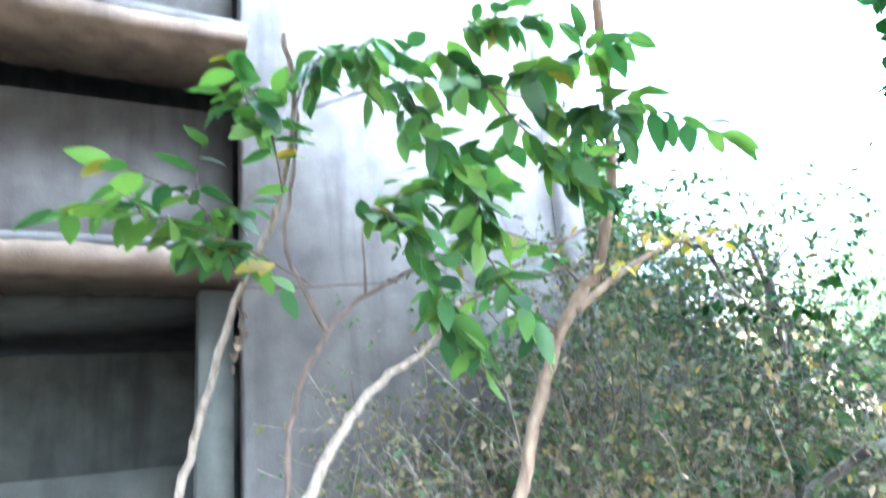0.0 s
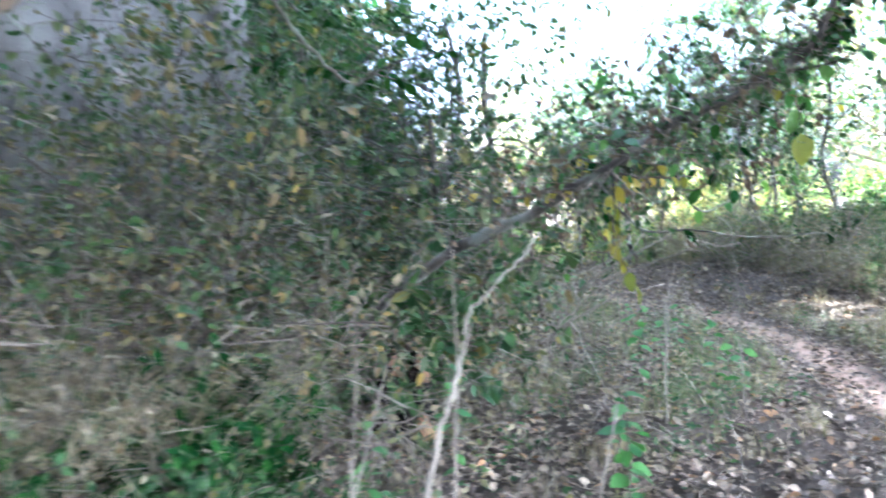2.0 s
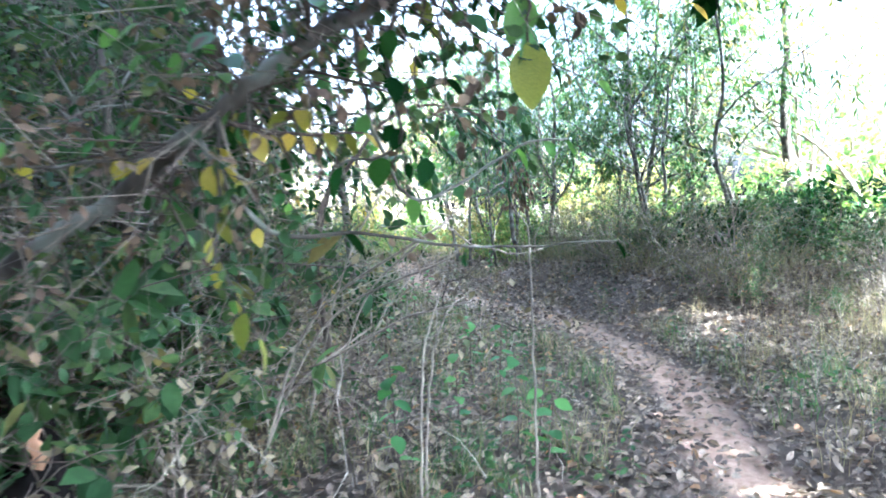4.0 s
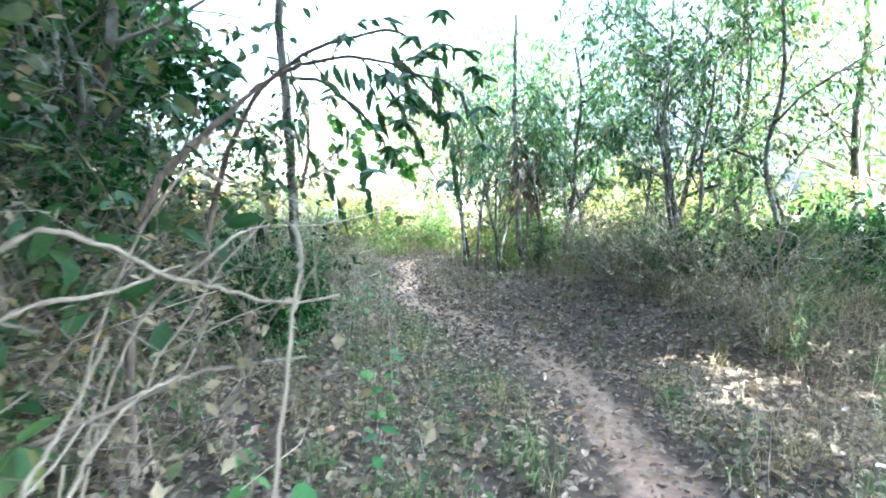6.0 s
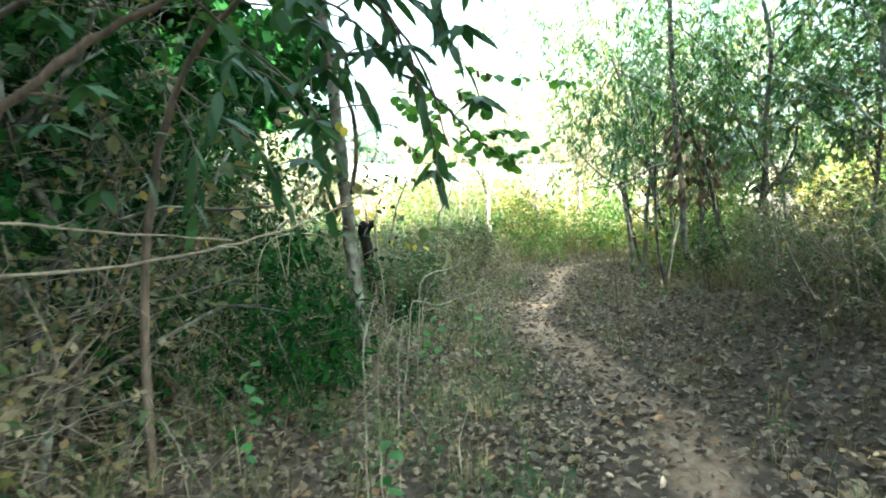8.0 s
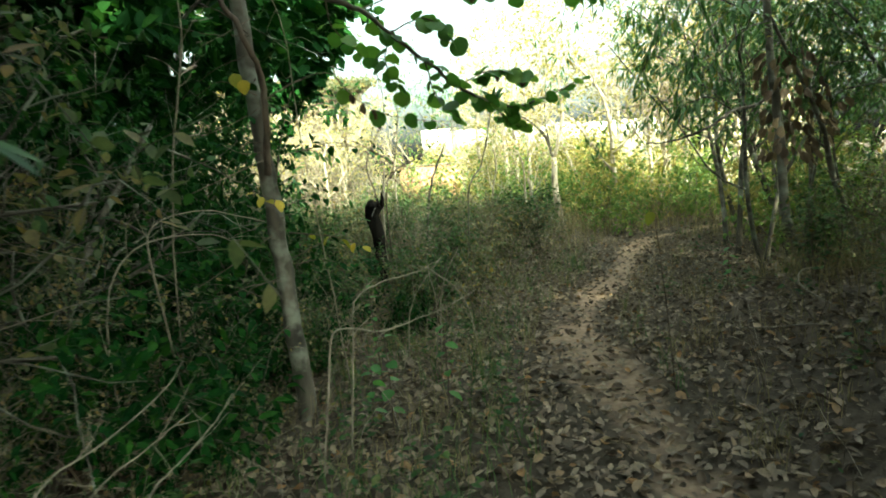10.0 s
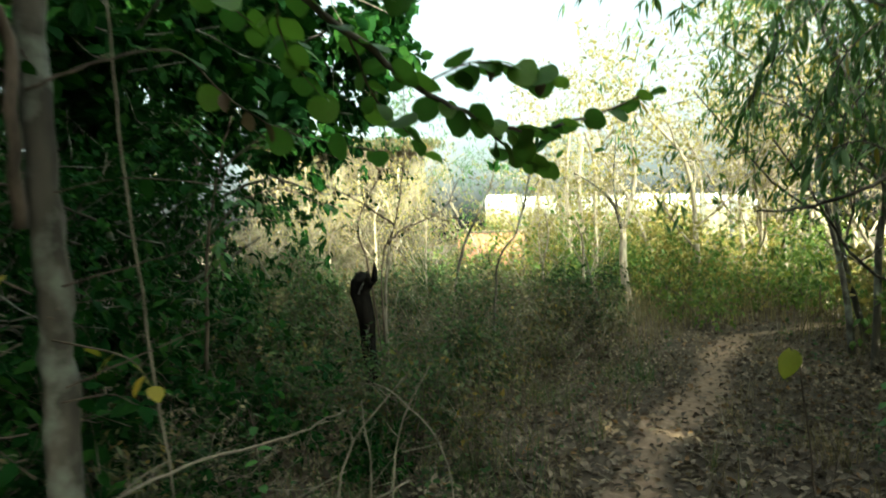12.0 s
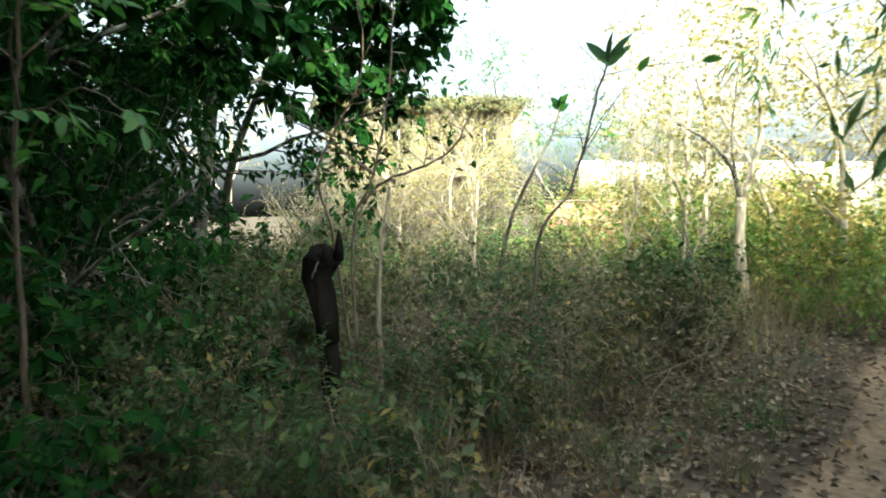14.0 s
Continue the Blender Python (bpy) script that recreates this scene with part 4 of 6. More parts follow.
for i in range(16):
    src = lb if i % 3 == 0 else lb2
    q, _ = along(src, [rng.uniform(0.3, 0.99)])
    d = rng.normal(0, 1, 3)
    d[2] = abs(d[2]) * 0.3 - 0.15
    d = unit(d) * rng.uniform(0.25, 0.55)
    line = stem(lean, rng, [q[0], q[0] + d * 0.5 + rng.normal(0, 0.03, 3), q[0] + d], 0.004, 0.0015, BARK_DARK, "twig", 4)
    twig_leaves(lean, rng, line, 6, M_DARKL if i % 3 else M_YELLOW, 0.085, 0.045, 0.6)
for pts in ([(0.64, 3.0, 2.1), (0.4, 2.85, 2.3), (0.1, 2.75, 2.35)], [(0.5, 3.08, 1.85), (0.2, 2.9, 2.05), (-0.1, 2.85, 2.1)], [(0.5, 3.05, 1.9), (0.3, 2.8, 1.95), (0.15, 2.7, 1.85)]):
    line = stem(lean, rng, pts, 0.007, 0.002, BARK_DARK, "twig", 5)
    twig_leaves(lean, rng, line, 13, M_BROAD, 0.11, 0.055, 0.7)

# burnt hollow stump
rng = np.random.default_rng(34)


def burnt_stump(x, y, h, r):
    ob = at_ground("burnt_stump", x, y, "low charred hollow tree stump with orange rotten wood inside", "tree stump")
    n, g = 18, Geo()
    ang = np.arange(n) * 2 * math.pi / n
    top = h * (0.75 + 0.25 * np.sin(ang * 2 + 1) + rng.uniform(-0.12, 0.12, n))
    rows = []
    for k, f in enumerate((0.0, 0.15, 0.4, 0.7, 1.0)):
        rr = r * (1.25 - 0.3 * f + 0.08 * np.sin(ang * 3 + k)) * (1 + rng.uniform(-0.06, 0.06, n))
        rows.append(np.stack([rr * np.cos(ang), rr * np.sin(ang), top * f], -1))
    for f, s in ((1.0, 0.62), (0.45, 0.5)):
        rr = r * 0.95 * s * (1 + rng.uniform(-0.1, 0.1, n))
        rows.append(np.stack([rr * np.cos(ang), rr * np.sin(ang), top * f - 0.01], -1))
    v = np.concatenate(rows)
    i = np.arange(len(rows) - 1)[:, None] * n
    j = np.arange(n)[None, :]
    k = (j + 1) % n
    q = np.stack([i + j, i + k, i + n + k, i + n + j], -1).reshape(-1, 4)
    last = (len(rows) - 1) * n
    g.add(v, q, [(last, last + s, last + s + 1) for s in range(1, n - 1)])
    part("bole", g, CHAR, ob, "charred black bole", True)
    for a, z0, z1, w in ((-1.15, 0.0, 0.34 * h, 0.34), (-0.8, 0.68 * h, 0.98 * h, 0.2), (-2.1, 0.8 * h, 1.0 * h, 0.16)):
        g = Geo()
        c = np.array((math.cos(a), math.sin(a), 0)) * r * (1.02 if w > 0.3 else 0.86)
        line = [c * 1.05 + (0, 0, z0), c * 1.08 + (0.02, 0, z0 * 0.7 + z1 * 0.3), c * 1.03 + (-0.015, 0, z0 * 0.4 + z1 * 0.6), c * 0.95 + (0.01, 0, z0 * 0.15 + z1 * 0.85), c * 0.88 + (0, 0, z1)]
        tube(g, line, r * w, r * w * 0.5, 9, rng, 0.35)
        part("rotten_wood", g, ROT, ob, "orange crumbling rotten wood", True)
    return ob


burnt_stump(2.38, 5.25, 0.64, 0.2)

# the long limb leaning over the trail, with clusters of yellowing leaves
rng = np.random.default_rng(35)
limb = at_ground("leaning_limb_tree", 2.0, 5.6, "low leaning tree limb with clusters of yellowing leaves", "tree")
main = stem(limb, rng, [(2.0, 5.6, -0.4), (2.05, 5.4, 0.3), (2.2, 5.0, 0.68), (2.42, 4.7, 0.92), (2.68, 4.45, 1.12), (2.92, 4.17, 1.25), (3.12, 3.9, 1.4), (3.25, 3.75, 1.48), (3.36, 3.66, 1.58), (3.53, 3.54, 1.69), (3.7, 3.42, 1.77), (3.88, 3.24, 1.88), (4.0, 3.1, 2.0), (4.1, 3.05, 2.25)], 0.042, 0.016, BARK, "trunk", 9)
tw = []
for pts in ([(3.25, 3.75, 1.47), (3.41, 3.63, 1.42), (3.62, 3.53, 1.41)], [(3.2, 3.78, 1.42), (3.35, 3.63, 1.15), (3.6, 3.53, 1.13), (3.94, 3.49, 1.07), (4.39, 3.4, 1.06)], [(3.25, 3.72, 1.48), (3.24, 3.69, 1.32), (3.22, 3.69, 1.09), (3.31, 3.63, 0.85)],
            [(3.7, 3.42, 1.77), (3.66, 3.42, 1.6), (3.71, 3.5, 1.38), (3.58, 3.66, 1.33)], [(3.88, 3.24, 1.88), (3.93, 3.15, 1.76), (3.9, 3.1, 1.57)], [(3.12, 3.88, 1.4), (3.02, 3.9, 1.38), (2.71, 4.03, 1.37), (2.5, 4.13, 1.46)],
            [(3.6, 3.5, 1.7), (3.74, 3.81, 1.46), (3.87, 3.75, 1.22), (4.18, 3.62, 1.38), (4.33, 3.56, 1.4)], [(3.78, 3.35, 1.82), (3.95, 3.3, 1.9), (4.07, 3.05, 1.9), (4.2, 2.95, 1.98)], [(3.5, 3.56, 1.66), (3.4, 3.4, 1.9), (3.2, 3.3, 2.1)], [(3.3, 3.72, 1.5), (3.2, 3.5, 1.8), (3.0, 3.45, 2.0)]):
    tw.append(stem(limb, rng, pts, 0.009, 0.003, BARK if len(pts) > 3 else BARK_DARK, "branch", 6))
for i, (c, ms, ll, lw) in enumerate(((8, M_YELLOW, 0.085, 0.05), (4, M_DARKL, 0.08, 0.045), (9, M_YELLOW, 0.1, 0.06), (5, M_DARKL, 0.1, 0.06), (6, M_BROAD, 0.14, 0.085), (6, M_YELLOW, 0.085, 0.055), (7, M_BROAD, 0.09, 0.05), (7, M_BROAD, 0.11, 0.07), (10, M_BROAD, 0.1, 0.06), (10, M_BROAD, 0.1, 0.06))):
    twig_leaves(limb, rng, tw[i], c, ms, ll, lw, 1.0)
for i in range(95):
    q, _ = along(main, [rng.uniform(0.4, 0.95)])
    d = rng.normal(0, 1, 3)
    d[2] *= 0.6
    d = unit(d) * rng.uniform(0.2, 0.6) + np.array((0.1, 0.15, -0.05))
    line = stem(limb, rng, [q[0], q[0] + d * 0.5 + rng.normal(0, 0.05, 3), q[0] + d + (0, 0, -0.04)], 0.0045, 0.0015, BARK_DARK, "twig", 4)
    if i % 2 == 0:
        twig_leaves(limb, rng, line, 4, (M_DARKL, M_BROAD, M_DARKL, M_BROAD, M_DARKL, M_BROAD, M_DARKL, M_YELLOW)[i // 2 % 8], 0.07, 0.042, 0.8)

fine, small, withered = Geo(), Geo(), Geo()
origin = np.array(limb.location)
for i in range(230):
    q, _ = along(main, [rng.uniform(0.3, 0.97)])
    d = rng.normal(0, 1, 3) * (0.9, 0.9, 0.75)
    d = unit(d) * rng.uniform(0.3, 0.85) + np.array((0.0, 0.2, 0.05))
    pts = [q[0], q[0] + d * 0.35 + rng.normal(0, 0.05, 3), q[0] + d * 0.7 + rng.normal(0, 0.07, 3), q[0] + d + (0, 0, -0.12)]
    tube(fine, np.array(pts) - origin, rng.uniform(0.002, 0.005), 0.001, 3, cap=False)
    for k in range(2):
        e = unit(rng.normal(0, 1, 3)) * rng.uniform(0.1, 0.3)
        tube(fine, np.array([pts[2], pts[2] + e * 0.5 + rng.normal(0, 0.02, 3), pts[2] + e]) - origin, 0.002, 0.0008, 3, cap=False)
        lp, lt = along([pts[2], pts[2] + e], rng.uniform(0.1, 1, 4))
        leaves(small if i % 5 < 3 else withered, SHORT, lp - origin, lt + rng.normal(0, 0.6, lt.shape) - (0, 0, 0.5), rng.normal(0, 0.7, lt.shape) + (0, 0, 1), 0.05, 0.03)
tagged(part("twig_tangle", fine, TWIG_DRY, limb, "tangle of fine bare twigs"), kind="stuff")
tagged(part("foliage", small, LEAF_DEEP, limb, "small drying green leaves"), kind="stuff")
tagged(part("withered_foliage", withered, LEAF_DEAD, limb, "small withered brown leaves"), kind="stuff")

rng = np.random.default_rng(36)
liana = at_ground("pale_liana", 1.7, 2.55, "bent pale bare liana rising from the leaf litter", "liana")
stem(liana, rng, [(1.7, 2.55, -0.15), (1.78, 2.64, 0.2), (1.87, 2.72, 0.49), (1.96, 2.8, 0.63), (2.05, 2.89, 0.78), (2.1, 2.93, 0.91), (2.24, 2.98, 1.01), (2.42, 3.12, 1.1), (2.6, 3.32, 1.18)], 0.012, 0.004, BARK_STEM)
for x, y, tx, ty, h in ((1.95, 2.95, 2.05, 2.95, 1.15), (1.55, 3.0, 1.7, 3.1, 0.95), (2.0, 2.75, 2.15, 2.6, 0.45), (1.45, 2.9, 1.85, 3.25, 0.7), (2.2, 2.5, 2.5, 2.6, 0.6)):
    d = at_ground("bare_shoot", x, y, "thin pale dry shoot standing in the undergrowth", "dead shoot", "dry shoots")
    stem(d, rng, [(x, y, ground_z(x, y) - 0.03), ((x + tx) / 2 + 0.03, (y + ty) / 2, h * 0.5), (tx, ty, h)], 0.007, 0.003, BARK_STEM, "stalk", 5)

# curved white root at the sapling's foot
rng = np.random.default_rng(37)
root = at_ground("bare_root", 0.42, 2.25, "curved pale bare root lying over the undergrowth", "root")
stem(root, rng, [(-0.1, 2.2, 0.62), (0.08, 2.2, 0.6), (0.2, 2.22, 0.5), (0.34, 2.24, 0.47), (0.42, 2.25, 0.2), (0.42, 2.25, -0.03)], 0.02, 0.014, BARK_STEM, "root_limb")


def seedling(x, y, h, seed, count=9, ll=0.1, meshes=None, label="young seedling with fresh green pointed leaves"):
    rng = np.random.default_rng(seed)
    z = ground_z(x, y)
    ob = at_ground("seedling", x, y, label, "seedling", "seedlings beside the trail")
    a = rng.uniform(-0.06, 0.06, 2)
    line = stem(ob, rng, [(x, y, z - 0.03), (x + a[0] * 0.5, y + a[1] * 0.3, z + h * 0.5), (x + a[0], y + a[1], z + h)], 0.006, 0.003, BARK_DARK, "stalk", 5)
    for i in range(count):
        q, _ = along(line, [0.3 + 0.69 * i / (count - 1)])
        ang = i * 2.4 + rng.uniform(-0.3, 0.3)
        d = np.array((math.cos(ang), math.sin(ang), 0.1 - 0.5 * rng.uniform(0, 1)))
        one_leaf(ob, meshes or M_SEED, q[0], d, np.array((0, 0, 1.0)) + rng.normal(0, 0.25, 3), ll * rng.uniform(0.7, 1.2), ll * 0.62 * rng.uniform(0.8, 1.2), rng)


for i, (x, y, h, c, ll) in enumerate(((2.72, 2.9, 0.72, 14, 0.11), (2.8, 3.05, 0.55, 10, 0.1), (2.2, 3.5, 0.8, 9, 0.09), (1.75, 3.4, 0.6, 8, 0.09), (4.85, 4.85, 0.68, 9, 0.1), (5.0, 4.9, 0.52, 7, 0.11), (4.95, 4.72, 0.4, 6, 0.12),
                                      (4.72, 5.35, 0.55, 8, 0.1), (5.3, 5.9, 0.6, 10, 0.09), (4.1, 4.75, 0.75, 10, 0.12), (5.85, 7.6, 0.35, 8, 0.09), (6.2, 9.85, 0.62, 9, 0.1), (6.5, 10.1, 0.6, 8, 0.09), (6.05, 9.95, 0.45, 7, 0.09), (5.9, 10.9, 0.8, 12, 0.06), (3.3, 3.9, 0.5, 8, 0.08), (5.4, 6.6, 0.5, 8, 0.1), (9.0, 12.9, 0.5, 9, 0.09), (5.1, 7.9, 0.7, 14, 0.08))):
    seedling(x, y, h, 200 + i, c, ll)

# bushy tree with long drooping leaves left of the trail
rng = np.random.default_rng(38)
mango = at_ground("drooping_leaf_tree", 4.2, 6.4, "small tree with long dark drooping leaves over the trail", "tree")
mm = stem(mango, rng, [(4.2, 6.4, -0.35), (4.19, 6.49, 0.14), (4.17, 6.63, 0.64), (4.22, 6.75, 1.05), (4.34, 6.87, 1.33), (4.64, 7.0, 1.66), (4.93, 7.17, 1.95), (5.18, 7.23, 2.07), (5.49, 7.22, 2.13), (5.85, 7.19, 2.06), (6.08, 7.12, 1.79), (6.19, 7.07, 1.43)], 0.03, 0.004, BARK_DARK, "trunk", 8)
for pts, c in (([(5.18, 7.23, 2.07), (5.38, 7.27, 1.88), (5.61, 7.21, 1.67), (5.75, 7.17, 1.43)], 11), ([(5.49, 7.22, 2.13), (5.73, 7.2, 1.88), (5.9, 7.14, 1.58)], 12), ([(5.7, 7.2, 2.1), (5.95, 7.12, 2.2), (6.23, 7.12, 2.24)], 12), ([(4.93, 7.17, 1.95), (4.79, 7.11, 2.17)], 5),
               ([(5.85, 7.19, 2.06), (6.1, 7.1, 1.98), (6.25, 7.05, 1.75)], 12), ([(6.0, 7.15, 1.9), (6.1, 7.1, 1.6), (6.15, 7.08, 1.3)], 12), ([(5.3, 7.23, 2.1), (5.4, 7.15, 2.3), (5.7, 7.1, 2.4)], 10), ([(5.6, 7.2, 2.1), (5.8, 7.1, 1.95), (5.95, 7.05, 1.8)], 10),
               ([(4.4, 6.9, 1.4), (4.5, 6.8, 1.75), (4.45, 6.7, 2.1)], 9), ([(4.2, 6.7, 0.9), (4.0, 6.7, 1.3), (3.8, 6.6, 1.6)], 9), ([(4.64, 7.0, 1.66), (4.9, 6.95, 1.6), (5.1, 6.9, 1.35)], 4)):
    line = stem(mango, rng, pts, 0.008, 0.003, BARK_DARK, "twig", 5)
    twig_leaves(mango, rng, line, int(c * 1.2), M_LONG, 0.15, 0.042, 0.5, 0.1, 0.6, 1.1)
    for k in range(3):
        q, t = along(line, [0.3 + 0.33 * k])
        side = unit(np.cross(t[0], rng.normal(0, 1, 3))) * rng.uniform(0.14, 0.26) + np.array((0, 0, 0.04))
        tip = q[0] + side
        stem(mango, rng, [q[0], q[0] + side * 0.5 + (0, 0, 0.02), tip], 0.004, 0.002, BARK_DARK, "twig", 4)
        for j in range(7):
            a = j * 0.9 + rng.uniform(-0.2, 0.2)
            one_leaf(mango, M_LONG, tip, np.array((math.cos(a), math.sin(a), -0.45 + rng.uniform(-0.3, 0.3))), np.array((0, 0, 1.0)) + rng.normal(0, 0.3, 3), 0.15 * rng.uniform(0.75, 1.1), 0.042, rng)

# bare sticks and dry branches near the trail
STICKS = [
    [(3.5, 5.5, -0.32), (3.75, 5.1, 0.6), (4.18, 4.42, 1.08), (4.33, 4.53, 1.09), (4.46, 4.6, 1.01), (4.58, 4.6, 0.98), (4.72, 4.6, 0.94), (4.87, 4.57, 0.96)],
    [(3.45, 5.4, -0.32), (3.8, 5.0, 0.6), (4.2, 4.32, 0.96), (4.35, 4.52, 0.98), (4.5, 4.63, 1.03)],
    [(4.62, 4.3, -0.33), (4.66, 4.36, 0.1), (4.7, 4.42, 0.53), (4.74, 4.49, 0.87), (4.77, 4.55, 1.08), (4.73, 4.62, 1.16)],
    [(4.15, 4.55, -0.33), (4.2, 4.6, 0.2), (4.26, 4.63, 0.49), (4.34, 4.67, 0.64), (4.42, 4.7, 0.71), (4.5, 4.73, 0.73)],
    [(4.1, 4.5, -0.33), (4.14, 4.53, 0.2), (4.18, 4.56, 0.53), (4.25, 4.6, 0.66), (4.34, 4.64, 0.86)],
    [(4.0, 6.0, -0.33), (4.25, 5.75, 0.6), (4.57, 5.54, 0.97), (4.68, 5.83, 1.04), (4.84, 6.21, 1.06), (5.1, 6.56, 1.05), (5.39, 6.81, 1.09), (5.7, 6.96, 1.18), (6.03, 7.0, 1.35)],
    [(3.9, 6.1, -0.33), (4.15, 5.95, 0.7), (4.44, 5.9, 1.27), (4.61, 6.06, 1.27), (4.82, 6.32, 1.22), (5.11, 6.57, 1.16), (5.42, 6.8, 1.11)],
    [(5.9, 9.4, -0.33), (5.96, 9.48, 0.2), (5.98, 9.53, 0.41), (6.04, 9.65, 0.43), (6.19, 9.79, 0.37), (6.35, 10.04, 0.37), (6.52, 10.19, 0.4), (6.7, 10.35, 0.47)],
    [(6.0, 9.6, -0.33), (6.04, 9.7, 0.3), (6.06, 9.76, 0.55), (6.16, 10.0, 0.61), (6.34, 10.26, 0.62), (6.47, 10.4, 0.67)],
    [(5.8, 7.3, -0.33), (5.79, 7.45, 0.3), (5.77, 7.7, 0.52), (5.76, 8.0, 0.53), (5.76, 8.32, 0.57), (5.78, 8.43, 0.64)],
    [(5.85, 7.5, -0.33), (5.84, 7.62, 0.3), (5.84, 7.8, 0.46), (5.87, 8.01, 0.49), (5.9, 8.22, 0.52)],
    [(5.93, 7.6, -0.33), (5.93, 7.75, 0.25), (5.93, 7.91, 0.4), (5.93, 8.11, 0.42), (5.94, 8.32, 0.46), (5.95, 8.43, 0.51)],
    [(7.36, 17.03, -0.3), (7.3, 17.04, 0.37), (7.15, 17.02, 1.01)],
    [(5.24, 14.56, -0.32), (5.22, 14.59, 0.74), (5.28, 14.65, 1.34)],
    [(4.2, 5.05, -0.26), (4.7, 5.0, -0.22), (5.0, 5.3, -0.24)],
    [(8.8, 8.5, 0.05), (9.05, 8.35, 0.13), (9.3, 8.3, 0.16)],
    [(9.1, 10.9, 0.1), (9.0, 11.2, 0.2), (9.2, 11.6, 0.24), (9.5, 11.7, 0.2)],
    [(8.9, 10.6, 0.06), (8.6, 11.0, -0.05), (8.5, 11.3, -0.1)],
    [(5.4, 11.6, -0.3), (5.9, 12.0, -0.1), (6.3, 12.6, -0.12)],
    [(6.3, 11.3, -0.32), (6.35, 11.35, 0.3), (6.5, 11.4, 0.62)],
    [(6.05, 11.2, -0.32), (6.1, 11.3, 0.2), (6.35, 11.45, 0.55)],
    [(9.4, 5.5, -0.3), (9.45, 5.6, 0.2), (9.6, 5.8, 0.7)],
    [(7.9, 5.0, -0.28), (8.4, 5.2, -0.24), (8.9, 5.1, -0.2)],
]
for i, pts in enumerate(STICKS):
    rng = np.random.default_rng(400 + i)
    ob = thing("dry_branch", *pts[0], "bare pale dry branch among the undergrowth", "branch", "dry branches")
    r = 0.0075 if i < 7 else 0.004 if i in (9, 10, 11) else 0.007
    if i in (12, 13):
        r = 0.022
    line = stem(ob, rng, pts, r, r * 0.45, BARK_STEM, "stick", 6, 0.12)
    for k in range(3 if i > 6 else 2):
        q, t = along(line, [rng.uniform(0.45, 0.95)])
        d = unit(t[0] + rng.normal(0, 0.6, 3)) * rng.uniform(0.1, 0.3)
        stem(ob, rng, [q[0], q[0] + d * 0.5 + rng.normal(0, 0.015, 3), q[0] + d], r * 0.45, r * 0.2, BARK_STEM, "twig", 4)

# trunk at the dark wood's edge, with the round-leaved branch reaching over the trail
rng = np.random.default_rng(40)
rt = at_ground("round_leaved_tree", 5.55, 10.25, "mottled forest tree with a branch of round green leaves", "tree")
stem(rt, rng, [(5.55, 10.25, -0.4), (5.5, 10.26, 0.3), (5.45, 10.3, 0.85), (5.43, 10.3, 1.24), (5.38, 10.32, 1.9), (5.32, 10.35, 2.5), (5.26, 10.35, 3.2), (5.35, 10.4, 4.2)], 0.062, 0.045, BARK, "trunk", 12, 0.1)
stem(rt, rng, [(5.5, 10.12, 1.3), (5.56, 10.05, 1.66), (5.55, 10.06, 1.87), (5.52, 9.98, 2.06), (5.4, 9.95, 2.32), (5.3, 9.9, 2.7)], 0.022, 0.014, BARK_DARK, "branch", 7)
rb = stem(rt, rng, [(5.32, 10.34, 2.52), (5.7, 10.16, 2.48), (5.91, 10.19, 2.34), (6.12, 10.3, 2.25), (6.28, 10.39, 2.12), (6.47, 10.54, 1.95), (6.65, 10.79, 1.8), (6.87, 10.95, 1.69), (7.04, 11.09, 1.66), (7.26, 11.26, 1.72), (7.55, 11.44, 1.85)], 0.022, 0.005, BARK, "branch", 7)
rl = []
for pts in ([(5.5, 10.16, 1.75), (5.7, 10.33, 1.88), (5.85, 10.47, 1.92), (5.95, 10.6, 1.79), (6.09, 10.74, 1.68), (6.33, 10.9, 1.61), (6.59, 11.08, 1.59)], [(6.65, 10.79, 1.8), (6.88, 10.85, 1.89), (7.14, 11.02, 1.84)], [(6.28, 10.39, 2.12), (6.52, 10.35, 2.17), (6.67, 10.39, 2.03)],
            [(6.12, 10.3, 2.25), (6.5, 10.7, 2.45), (6.95, 10.99, 2.42), (7.37, 11.06, 2.4), (7.79, 11.12, 2.36)], [(6.47, 10.54, 1.95), (6.5, 10.75, 1.75), (6.6, 10.9, 1.62)], [(6.28, 10.39, 2.12), (6.2, 10.6, 1.95), (6.25, 10.8, 1.8)], [(5.95, 10.2, 2.3), (5.9, 10.5, 2.2), (6.0, 10.8, 2.1), (6.1, 11.0, 2.05)], [(6.87, 10.95, 1.69), (6.95, 11.1, 1.58), (7.05, 11.2, 1.53)]):
    rl.append(stem(rt, rng, pts, 0.006, 0.002, BARK_DARK, "twig", 5))
for line, c in zip([rb] + rl, (22, 5, 8, 7, 13, 6, 6, 8, 5)):
    twig_leaves(rt, rng, line, int(c * 1.6), M_ROUND, 0.105, 0.1, 0.25, 0.35 if c > 20 else 0.25)
for i in range(9):
    q, _ = along(rl[i % 4], [rng.uniform(0.3, 0.9)])
    one_leaf(rt, M_DEAD, q[0], (0.1, 0.1, -1), rng.normal(0, 1, 3), 0.08, 0.05, rng)
for p in ((5.42, 9.98, 1.9), (5.46, 9.99, 1.86)):
    one_leaf(rt, M_YELLOW, p, (0.3, -0.2, -0.9), (0.4, -0.9, 0.2), 0.085, 0.07, rng)
